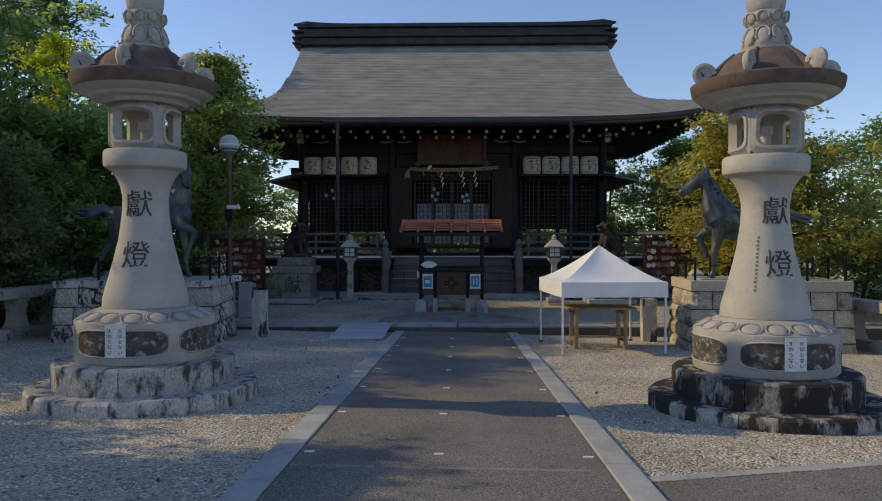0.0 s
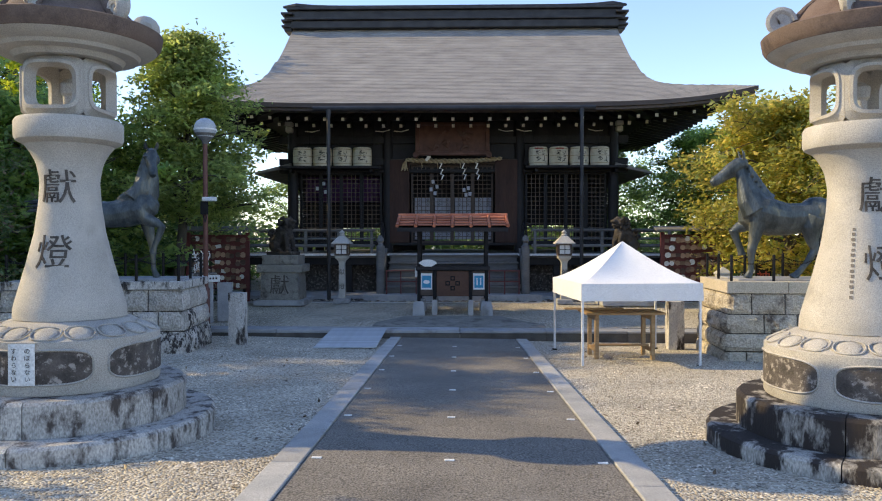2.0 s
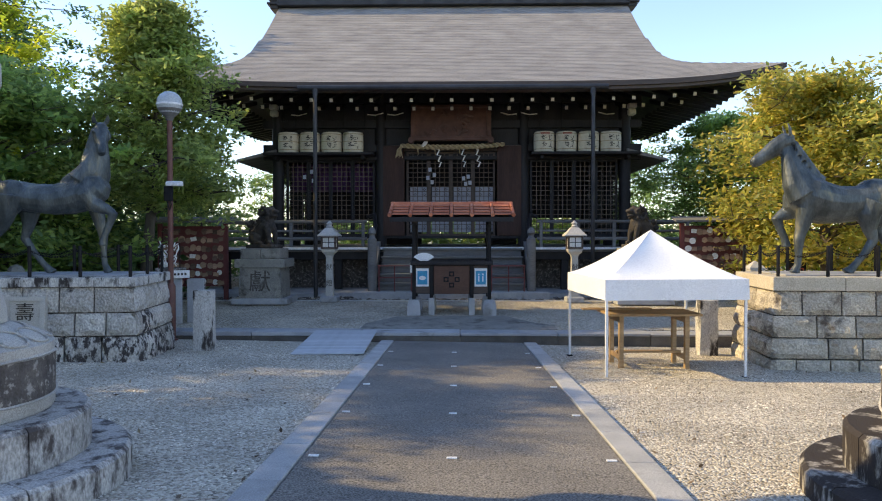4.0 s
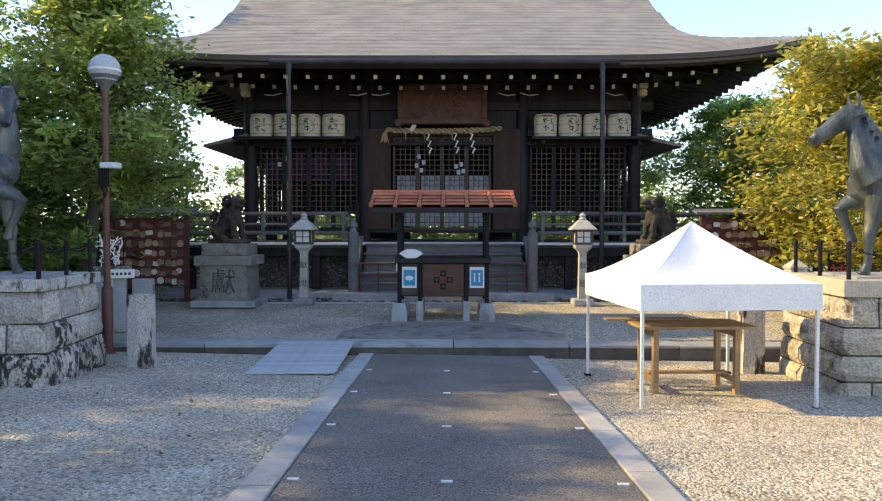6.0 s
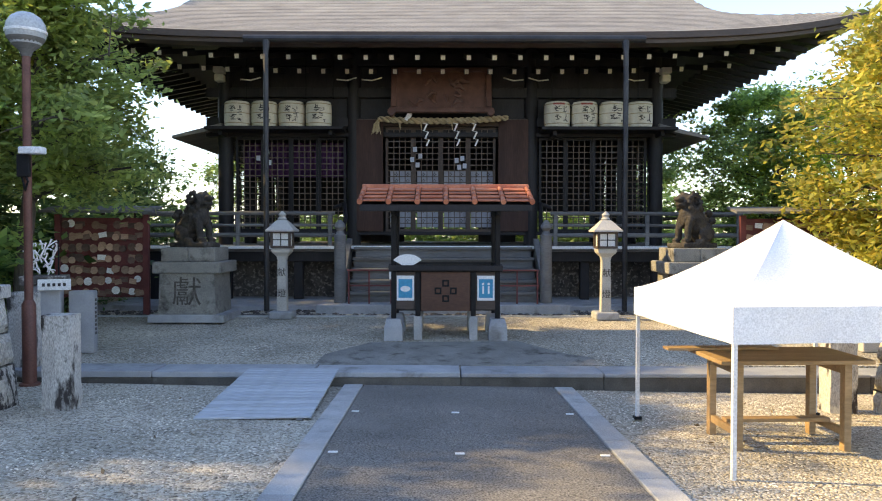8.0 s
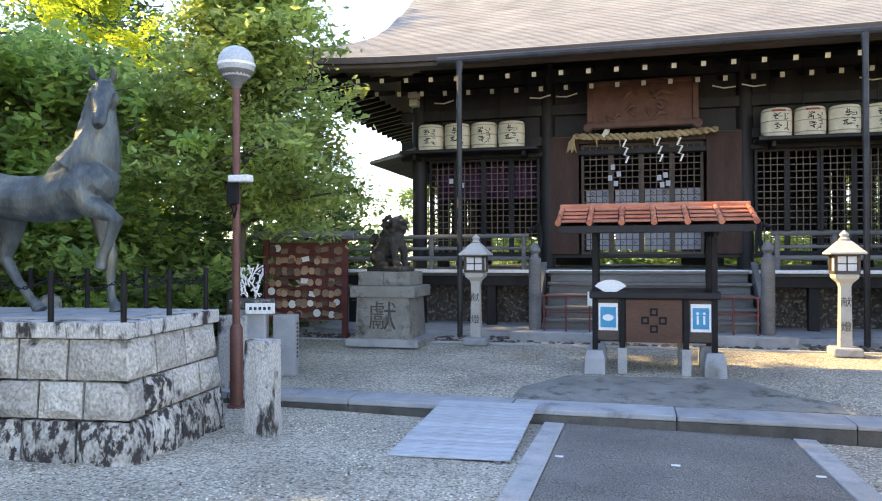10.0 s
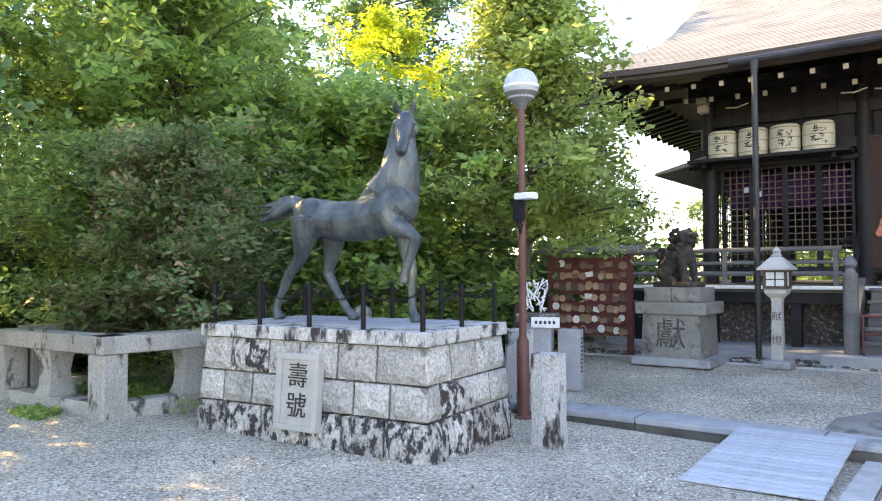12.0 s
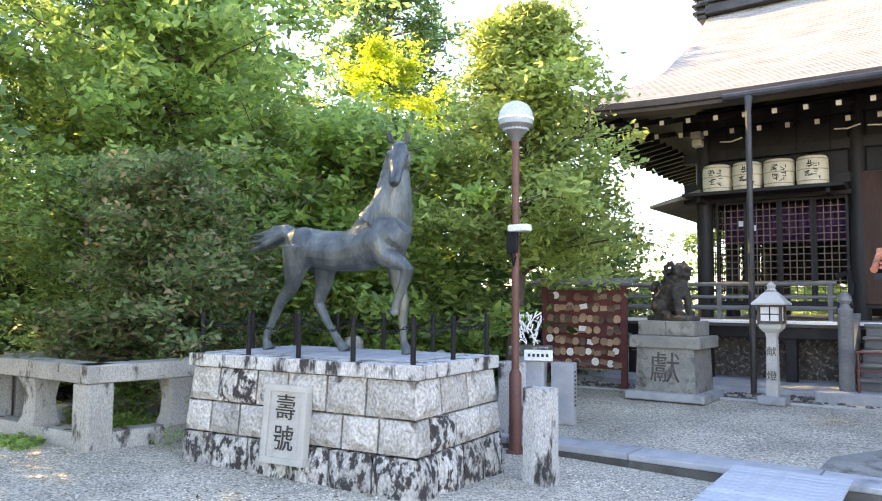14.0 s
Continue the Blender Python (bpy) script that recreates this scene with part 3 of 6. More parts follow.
# side lattice walls
for sx, x in ((-1, -4.9), (1, 4.82)):
    for y0 in (25.4, 27.5, 29.6):
        fr = bmesh.new()
        for y in (y0, y0 + 0.9, y0 + 1.75):
            add_box(fr, x - 0.03, x + 0.03, y, y + 0.06, 1.5, 3.62)
        for i in range(1, 15):
            add_box(fr, x - 0.01, x + 0.01, y0, y0 + 1.8, 1.5 + i * 0.14, 1.52 + i * 0.14)
        for i in range(1, 13):
            add_box(fr, x - 0.009, x + 0.009, y0 + i * 0.14, y0 + i * 0.14 + 0.018, 1.5, 3.62)
        part("side_lattice", fr, WOOD, hall)
    hall_box("side_upper_wall", x - 0.03, x + 0.03, 25.3, 31.4, 3.62, 5.6)
    # short side roof
    bm = prism([(0, 0.28), (1.1, 0.0), (1.1, -0.06), (0, 0.16)], 24.9, 31.5)
    ob = part("side_canopy", bm, ROOF, hall, "narrow side canopy")
    ob.matrix_local = Matrix.Translation((x, 0, 3.62)) @ Matrix.Scale(sx, 4, (1, 0, 0))
# back wall with openings towards the garden
for x0, x1 in ((-4.9, -4.4), (-2.5, -1.15), (1.15, 2.3), (4.6, 4.82)):
    hall_box("back_board", x0, x1, 31.35, 31.45, 1.2, 5.5, bevel=0)
for x0, x1, z in ((-4.4, -2.5, 2.05), (-1.15, 1.15, 2.1), (2.3, 4.6, 2.15)):
    hall_box("back_board", x0, x1, 31.36, 31.44, z, 5.5, bevel=0)

# shelves over the side bays
for x0, x1 in ((-5.15, -2.15), (2.15, 5.1)):
    hall_box("shelf", x0, x1, WALL_Y - 0.75, WALL_Y + 0.02, 3.7, 3.77, WOOD, 0.012)
    for x in (x0 + 0.3, x1 - 0.3):
        hall_box("shelf_bracket", x - 0.04, x + 0.04, WALL_Y - 0.6, WALL_Y, 3.6, 3.7)

# veranda, its pale edge, rails
hall_box("deck_edge", -6.25, 6.2, 23.38, 23.5, 1.14, 1.2, WHITE, 0.006, label="pale painted edge of the veranda")
hall_box("deck_beam", -6.1, 6.05, 23.55, 23.7, 0.88, 1.08, WOOD)
for i in range(9):
    x = -5.9 + i * 1.47
    hall_box("deck_post", x - 0.09, x + 0.09, 23.6, 23.78, 0.1, 0.88)
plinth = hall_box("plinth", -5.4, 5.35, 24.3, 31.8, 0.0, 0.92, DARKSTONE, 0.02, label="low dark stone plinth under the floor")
for sx in (-1, 1):
    a, b = (2.2, 6.1)
    for z, r in ((1.86, 0.04), (1.62, 0.03), (1.42, 0.045)):
        x0, x1 = sorted((sx * a, sx * b))
        part("rail", tube([(x0, 23.55, z), (x1, 23.55, z)], r, 8), GREYWOOD, hall)
        x = sx * b
        part("rail", tube([(x, 23.55, z), (x, 31.5, z)], r, 8), GREYWOOD, hall)
    for i in range(5):
        x = sx * (a + 0.1 + (b - a - 0.15) * i / 4)
        hall_box("rail_post", x - 0.04, x + 0.04, 23.51, 23.59, 1.2, 1.84, GREYWOOD)

# drip strip of dark cobbles with a pale edging stone
hall_edge = hall_box("edging_stone", -6.4, 6.3, 21.24, 21.32, -0.08, 0.025, BORDER, 0.006, label="pale edging stone of the drip strip")
random.seed(14)
bm = bmesh.new()
for k in range(700):
    x, y = random.uniform(-6.3, 6.2), random.uniform(21.36, 22.28)
    if abs(x) < 2.35 and y > 21.7:
        continue
    r = random.uniform(0.03, 0.07)
    bmesh.ops.create_icosphere(bm, subdivisions=1, radius=1, matrix=Matrix.Translation((x, y, 0.005)) @ Matrix.Diagonal((r, r * random.uniform(0.6, 1), r * 0.5, 1)))
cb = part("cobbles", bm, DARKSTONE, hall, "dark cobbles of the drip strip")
tagged(cb, kind="stuff")

# stone apron, timber stairs, newels
hall_box("plinth_apron", -6.5, 6.4, 22.3, 24.4, -0.1, 0.1, KERB, 0.02, label="grey stone apron round the hall")
hall_box("stone_step", -2.3, 2.3, 21.75, 22.7, -0.05, 0.17, KERB, 0.02, label="long grey stone step")
for i in range(5):
    z = 0.36 + i * 0.205
    y = 22.2 + i * 0.27
    hall_box("stair_tread", -1.78, 1.8, y, y + 0.34, z - 0.05, z, GREYWOOD, 0.008)
    hall_box("stair_riser", -1.75, 1.77, y + 0.05, y + 0.07, z - 0.2, z - 0.05, GREYWOOD, 0.0)
for sx in (-1, 1):
    x = sx * 1.9
    bm = prism([(22.15, 0.15), (22.15, 0.45), (23.5, 1.35), (23.6, 1.35), (23.6, 0.9), (22.6, 0.15)], -0.05, 0.05)
    for v in bm.verts:
        v.co = Vector((x + v.co.y, v.co.x, v.co.z))
    part("stair_string", bm, GREYWOOD, hall)
    part("newel", lathe([(0.11, 0.17), (0.11, 1.42), (0.08, 1.44), (0.06, 1.5), (0.1, 1.56), (0.09, 1.62), (0.03, 1.7)], 14, m=Matrix.Translation((x, 22.1, 0))), GREYWOOD, hall, smooth=True)
    part("stair_rail", tube([(x, 22.15, 1.3), (x, 22.9, 1.75), (x + sx * 0.1, 23.5, 2.05), (x + sx * 0.3, 23.6, 1.98)], 0.045, 8), WOOD, hall)
    if sx < 0:
        part("notice_box", box(-0.98, -0.72, 21.86, 21.9, 0.62, 0.86, 0.006), WHITE, hall, "small white notice on the barrier")
    # low red barrier
    for z in (0.78, 0.5):
        x0, x1 = sorted((sx * 0.9, sx * 1.75))
        part("barrier_rail", box(x0, x1, 21.92, 21.96, z - 0.014, z + 0.014, 0.004), DARKRED, hall, "dull red barrier rail")
    for x in (0.95, 1.35, 1.72):
        part("barrier_post", box(sx * x - 0.014, sx * x + 0.014, 21.915, 21.955, 0.17, 0.78, 0.004), DARKRED, hall)

# ---- big stone lanterns ----
def shaft_r(z):
    """Radius of the waisted shaft."""
    pts = [(0.96, 0.43), (1.05, 0.425), (1.2, 0.385), (1.4, 0.33), (1.65, 0.27), (1.9, 0.235), (2.08, 0.225), (2.22, 0.25), (2.32, 0.3), (2.4, 0.37)]
    for (z0, r0), (z1, r1) in zip(pts, pts[1:]):
        if z <= z1:
            k = max(0, (z - z0) / (z1 - z0))
            return r0 + (r1 - r0) * k
    return pts[-1][1]


def stone_ring(parent, r, z0, z1, n, turn, mat):
    for i in range(n):
        bm = bmesh.new()
        a0, a1 = turn + 2 * math.pi * i / n + 0.004, turn + 2 * math.pi * (i + 1) / n - 0.004
        k = 10
        lo, hi, cl, ch = [], [], [], []
        for j in range(k + 1):
            a = a0 + (a1 - a0) * j / k
            for lst, rr, z in ((lo, r, z0), (cl, r, z1 - 0.025), (ch, r - 0.025, z1), (hi, 0.3, z1)):
                lst.append(bm.verts.new((rr * math.cos(a), rr * math.sin(a), z)))
        for u, v in ((lo, cl), (cl, ch), (ch, hi)):
            for j in range(k):
                bm.faces.new((u[j], u[j + 1], v[j + 1], v[j]))
        for s in (0, k):
            bm.faces.new((lo[s], cl[s], ch[s], hi[s]))
        part("base_stone", bm, mat, parent)


def big_lantern(m, turn, side_note, step):
    lan = thing("stone_lantern", "tall waisted granite lantern carved with dedication characters" + side_note, "stone lantern", m, "pair of great lanterns")
    stone_ring(lan, 1.14, -0.1, 0.17, 7, turn, step)
    stone_ring(lan, 0.9, 0.172, 0.43, 6, turn + 0.3, step)
    prof = [(0.68, 0.432), (0.69, 0.45), (0.69, 0.835), (0.47, 0.945), (0.42, 0.96)]
    drum = part("drum", lathe(prof, 64), DRUM, lan, "round granite drum", True)
    # lotus petals lying on the shoulder: a raised rim round a full middle
    for i in range(16):
        bm = bmesh.new()
        mm = Matrix.Rotation(2 * math.pi * (i + 0.5) / 16, 4, "Z") @ Matrix.Translation((0.595, 0, 0.888)) @ Matrix.Rotation(radians(26.5), 4, "Y")
        rim = [mm @ Vector((0.1 * math.cos(t) * (1 - 0.12 * math.cos(2 * t)), 0.108 * math.sin(t), 0.002)) for t in [2 * math.pi * k / 16 for k in range(17)]]
        add_tube(bm, rim, [0.007] * 17, 6, caps=False)
        bmesh.ops.create_icosphere(bm, subdivisions=2, radius=1, matrix=mm @ Matrix.Diagonal((0.084, 0.082, 0.011, 1)))
        part("petal", bm, DRUM, drum, "carved lotus petal" if i == 0 else "", True)
    # sunk oval panels
    for a in [-math.pi / 2 + k * math.pi / 2 for k in range(4)]:
        bm = bmesh.new()
        n = 64
        ringo, ringi, flo = [], [], []
        for i in range(n):
            b = 2 * math.pi * i / n
            w = abs(math.cos(b)) ** 0.4 * math.copysign(1, math.cos(b))
            h = abs(math.sin(b)) ** 0.6 * math.copysign(1, math.sin(b))
            for lst, k, dr in ((ringo, 1.12, 0.002), (ringi, 1.04, 0.016), (flo, 0.97, 0.003)):
                th = a + 0.7 * w + 0.035 * (k - 1) * 8 * (w / 2)
                lst.append(bm.verts.new(((0.69 + dr) * math.cos(th), (0.69 + dr) * math.sin(th), 0.645 + 0.125 * k * h)))
        for u, v in ((ringo, ringi), (ringi, flo)):
            for i in range(n):
                bm.faces.new((u[i], u[(i + 1) % n], v[(i + 1) % n], v[i]))
        part("panel_frame", bm, DRUM, drum)
        bm = bmesh.new()
        rows_ = []
        for j in range(5):
            row = []
            for i in range(17):
                th = a + 0.69 * (i / 8 - 1) * (1 if j not in (0, 4) else 0.84)
                row.append(bm.verts.new((0.694 * math.cos(th), 0.694 * math.sin(th), 0.645 + 0.12 * (j / 2 - 1))))
            rows_.append(row)
        for j in range(4):
            for i in range(16):
                bm.faces.new((rows_[j][i], rows_[j][i + 1], rows_[j + 1][i + 1], rows_[j + 1][i]))
        part("panel", bm, DARKSTONE, drum, "dark rough sunk panel")
    zs = [0.975 + 0.035 * i for i in range(41)]
    shaft = part("shaft", lathe([(0.4, 0.955), (0.43, 0.962)] + [(shaft_r(z), z) for z in zs if z < 2.39], 64), GRANITE, lan, "waisted pale granite shaft", True)
    part("collar", lathe([(0.33, 2.36), (0.4, 2.4), (0.412, 2.43), (0.412, 2.55), (0.395, 2.575), (0.25, 2.577)], 56), GRANITE, lan, "round collar slab", True)

    def wrap(co):
        r = shaft_r(co.z) + 0.003 - co.y
        a = -math.pi / 2 + co.x / max(shaft_r(co.z), 0.2)
        return Vector((r * math.cos(a), r * math.sin(a), co.z))
    letters("獻", 0.29, LETTER, shaft, Matrix.Translation((0.02, 0, 2.0)), "large carved character", wrap)
    letters("燈", 0.29, LETTER, shaft, Matrix.Translation((0.02, 0, 1.48)), "large carved character", wrap)
    for k in range(14 if turn < 0 else 0):
        a = -math.pi / 2 - 0.62
        z = 1.76 - k * 0.04
        ob = part("small_writing", box(-0.01 - 0.003 * (k % 3), 0.01, -0.003, 0.003, -0.011, 0.009 + 0.003 * (k % 2)), CARVED, shaft)
        rr = shaft_r(z) + 0.001
        ob.matrix_local = Matrix.Translation((rr * math.cos(a), rr * math.sin(a), z)) @ Matrix.Rotation(a + math.pi / 2, 4, "Z") @ Matrix.Rotation(radians(-14), 4, "X")
    # light chamber: hollow round drum with four rounded windows
    for i in range(4):
        bm = bmesh.new()
        ac, zc, hh, k = -math.pi / 2 + i * math.pi / 2, 2.815, 0.24, 40
        rings = [[] for _ in range(7)]
        for j in range(k):
            b = 2 * math.pi * (j + 0.5) / k
            c, s_ = math.cos(b), math.sin(b)
            q = max(abs(c), abs(s_))
            cu, sw = [abs(v) ** 0.45 * math.copysign(1, v) for v in (c, s_)]
            for lst, u, w, d in ((rings[0], c / q, s_ / q, 0.0), (rings[1], cu * 0.9, sw * 0.82, 0.0), (rings[2], cu * 0.88, sw * 0.8, 0.013), (rings[3], cu * 0.79, sw * 0.7, 0.013), (rings[4], cu * 0.76, sw * 0.67, -0.02), (rings[5], cu * 0.72, sw * 0.62, -0.075), (rings[6], c / q, s_ / q, -0.08)):
                th = ac + u * (math.pi / 4 - 0.004)
                rad = 0.3 + 0.05 * (1 - w ** 4) ** 0.5 + d
                lst.append(bm.verts.new((rad * math.cos(th), rad * math.sin(th), zc + w * hh)))
        for u, v in zip(rings, rings[1:]):
            for j in range(k):
                bm.faces.new((u[j], u[(j + 1) % k], v[(j + 1) % k], v[j]))
        part("light_chamber_wall", bm, GRANITE, lan, "chamber wall pierced by a rounded window" if i == 0 else "", True)
    part("chamber_floor", lathe([(0.28, 2.577), (0.28, 2.61)], 24), GRANITE, lan)
    part("lamp_stub", lathe([(0.05, 2.6), (0.05, 2.78), (0.07, 2.8), (0.075, 2.88), (0.03, 2.92)], 12), DRUM, lan, "small lamp in the chamber", True)
    # domed cap with a broad brim and scrolls
    part("cap_underside", lathe([(0.2, 3.05), (0.4, 3.05), (0.43, 3.09), (0.53, 3.1), (0.55, 3.13), (0.63, 3.15), (0.68, 3.185)], 56, turn), GRANITE, lan, "pale underside of the cap", True)
    cap = part("cap", lathe([(0.681, 3.186), (0.712, 3.225), (0.728, 3.31), (0.7, 3.325), (0.58, 3.335), (0.51, 3.37), (0.465, 3.44), (0.4, 3.53), (0.31, 3.61), (0.2, 3.65)], 56), BROWNCAP, lan, "domed cap stained rust brown", True)
    for i in range(6):
        a = turn + 0.22 + i * math.pi / 3
        pts = []
        for k in range(20):
            th = k / 19 * 2.7 * math.pi
            rr = 0.085 * (1 - k / 26)
            pts.append(Vector((-rr * math.cos(th), 0, rr * math.sin(th))))
        ob = part("scroll", tube(pts, [0.032] * 20, 8, 1.9), GRANITE, cap, "carved stone scroll", True)
        ob.matrix_local = Matrix.Rotation(a, 4, "Z") @ Matrix.Translation((0.605, 0, 3.42))
        rib = tube([(0.57, 0, 3.35), (0.48, 0, 3.44), (0.4, 0, 3.535), (0.3, 0, 3.62)], [0.045, 0.035, 0.025, 0.02], 8)
        ob = part("cap_rib", rib, BROWNCAP, cap, smooth=True)
        ob.matrix_local = Matrix.Rotation(a, 4, "Z")
    prof = [(0.25, 3.63), (0.255, 3.66), (0.2, 3.67), (0.21, 3.7), (0.15, 3.86), (0.16, 3.87), (0.185, 3.92), (0.19, 3.98), (0.16, 4.03), (0.17, 4.04), (0.185, 4.1), (0.19, 4.2), (0.14, 4.32), (0.04, 4.42), (0.01, 4.46)]
    fin = part("finial", lathe(prof, 40), DRUM, lan, "lotus bud finial", True)
    for z, r_, n, tilt, size in ((3.765, 0.195, 9, 18, (0.03, 0.072, 0.105)), (3.955, 0.185, 9, -12, (0.022, 0.06, 0.062))):
        for i in range(n):
            bm = bmesh.new()
            mm = Matrix.Rotation(2 * math.pi * i / n, 4, "Z") @ Matrix.Translation((r_, 0, z)) @ Matrix.Rotation(radians(-tilt), 4, "Y")
            bmesh.ops.create_icosphere(bm, subdivisions=2, radius=1, matrix=mm @ Matrix.Diagonal((*size, 1)))
            rim = [mm @ Vector((size[0] * 0.75, size[1] * math.cos(t) * 0.9, size[2] * math.sin(t) * 0.9)) for t in [math.pi * (k / 8 - 0.1) for k in range(11)]]
            add_tube(bm, rim, [0.01] * 11, 5)
            part("petal", bm, DRUM, fin, "", True)
    # paper notice tied to the drum
    bm = bmesh.new()
    g = []
    for j in range(2):
        g.append([bm.verts.new((0.712 * math.cos(u - math.pi / 2), 0.712 * math.sin(u - math.pi / 2), 0.52 + j * 0.31)) for u in (-0.14, -0.07, 0, 0.07, 0.14)])
    for i in range(4):
        bm.faces.new((g[0][i], g[0][i + 1], g[1][i + 1], g[1][i]))
    note = part("notice", bm, WHITE, lan, "laminated white paper notice")
    sol = note.modifiers.new("thick", "SOLIDIFY")
    sol.thickness = 0.006
    for col, txt in ((0.05, "のぼらない"), (-0.05, "すわらない")):
        for k, ch in enumerate(txt):
            def wrapn(co):
                a = -math.pi / 2 + co.x / 0.712
                r = 0.719 - co.y * 0.2
                return Vector((r * math.cos(a), r * math.sin(a), co.z))
            letters(ch, 0.045, INK, note, Matrix.Translation((col, 0, 0.775 - k * 0.052)), "", wrapn)
    return lan


big_lantern(pose(-3.22, 8.85, low(-3.2, 8.8)), radians(20), ", standing in tree shade", STEPSTONE)
big_lantern(pose(3.18, 8.75, low(3.2, 8.8)), radians(-20), ", lit by low sun", SHADESTEP)


# ---- pop-up tent ----
def tent(m):
    tn = thing("canopy_tent", "small white pop-up canopy tent with lowered legs", "tent", m)
    W, Z = 0.97, 1.24
    squeeze = Vector((0.935, 0.99, 1))
    bm = bmesh.new()
    n = 6

    def square(q, z, wob=0.0, sag=0.0):
        pts = []
        for k in range(4):
            for i in range(2 * n):
                u = -1 + i / n
                x, y = ((u, -1), (1, u), (-u, 1), (-1, -u))[k]
                f = 1 + wob * math.sin(i * 1.3 + k)
                pts.append(bm.verts.new((x * q * W * f * squeeze.x, y * q * W * f * squeeze.y, z - sag * (1 - u * u))))
        return pts
    rings = []
    for k in range(15):
        q = 1 - k / 15
        rings.append(square(q, Z + 0.62 * (1 - q) ** 1.3, 0, 0.07 * math.sin(math.pi * min(1, q * 1.02)) if k else 0))
    for a_, b_ in zip(rings, rings[1:]):
        for i in range(8 * n):
            bm.faces.new((a_[i], a_[(i + 1) % (8 * n)], b_[(i + 1) % (8 * n)], b_[i]))
    tip = bm.verts.new((0, 0, Z + 0.62))
    for i in range(8 * n):
        bm.faces.new((rings[-1][i], rings[-1][(i + 1) % (8 * n)], tip))
    prev = rings[0]
    for k in range(1, 4):
        cur = square(1, Z - 0.085 * k, 0.003 * k)
        for i in range(8 * n):
            bm.faces.new((cur[i], cur[(i + 1) % (8 * n)], prev[(i + 1) % (8 * n)], prev[i]))
        prev = cur
    cv = part("canopy", bm, CANVAS, tn, "white canvas canopy with a straight valance", True)
    for sx in (-1, 1):
        for sy in (-1, 1):
            x, y = sx * (W - 0.03) * squeeze.x, sy * (W - 0.03) * squeeze.y
            leg = part("leg", box(x - 0.016, x + 0.016, y - 0.016, y + 0.016, 0.02, Z - 0.02, 0.003), STEEL, tn, "white square tent leg")
            part("foot", box(x - 0.035, x + 0.035, y - 0.035, y + 0.035, 0, 0.025, 0.004), BLACK, leg, "black plastic foot")
    for a, b in (((-1, -1), (1, -1)), ((1, -1), (1, 1)), ((1, 1), (-1, 1)), ((-1, 1), (-1, -1))):
        k = W - 0.03
        for z0, z1 in ((1.18, 0.98), (0.98, 1.18)):
            kx, ky = k * squeeze.x, k * squeeze.y
            part("truss_bar", tube([(a[0] * kx, a[1] * ky, z0), ((a[0] + b[0]) / 2 * kx, (a[1] + b[1]) / 2 * ky, z1), (b[0] * kx, b[1] * ky, z0)], 0.009, 6), STEEL, tn)
    return tn


tent(pose(2.60, 14.57, low(2.6, 14.57), 0, 0, 5))


def table(m):
    tb = thing("folding_table", "plain wooden trestle table with a lower stretcher", "table", m)
    part("tabletop", box(-0.62, 0.62, -0.36, 0.36, 0.712, 0.745, 0.006), TABLEWOOD, tb)
    for sx in (-0.44, 0.44):
        for sy in (-0.26, 0.26):
            part("leg", box(sx - 0.03, sx + 0.03, sy - 0.035, sy + 0.035, 0, 0.71, 0.005), TABLEWOOD, tb)
        part("end_rail", box(sx - 0.025, sx + 0.025, -0.26, 0.26, 0.62, 0.7, 0.004), TABLEWOOD, tb)
        part("foot_rail", box(sx - 0.02, sx + 0.02, -0.26, 0.26, 0.12, 0.18, 0.004), TABLEWOOD, tb)
    part("loose_plank", box(-0.86, 0.1, 0.16, 0.3, 0.747, 0.77, 0.004), TABLEWOOD, tb, "loose plank lying on the table")
    part("stretcher", box(-0.44, 0.44, -0.05, 0.05, 0.182, 0.212, 0.004), TABLEWOOD, tb)
    return tb


table(pose(2.59, 14.64, low(2.6, 14.6), 0, 0, 2))


# ---- statue plinths of stone blocks ----
def plinth_block(parent, p0, p1, p2, p3, out, seed, mat):
    """One split-faced block: an outer face that bulges, with worn arrises. Corners in order; out: the way it faces."""
    rnd = random.Random(seed)
    bm = bmesh.new()
    n, m_ = 5, 4
    cols = []
    for j in range(m_ + 1):
        row = []
        for i in range(n + 1):
            u, v = i / n, j / m_
            p = (p0.lerp(p1, u)).lerp(p3.lerp(p2, u), v)
            e = min(u, 1 - u) * n, min(v, 1 - v) * m_
            d = 0.0 if min(e) < 0.5 else 0.028 + 0.03 * rnd.random()
            row.append(bm.verts.new(p + out * d))
        cols.append(row)
    for j in range(m_):
        for i in range(n):
            bm.faces.new((cols[j][i], cols[j][i + 1], cols[j + 1][i + 1], cols[j + 1][i]))
    rim = [cols[0][i] for i in range(n)] + [cols[j][n] for j in range(m_)] + [cols[m_][n - i] for i in range(n)] + [cols[m_ - j][0] for j in range(m_)]
    bk = [bm.verts.new(v.co - out * 0.07) for v in rim]
    for i in range(len(rim)):
        bm.faces.new((rim[i], bk[i], bk[(i + 1) % len(rim)], rim[(i + 1) % len(rim)]))
    return part("block", bm, mat, parent)


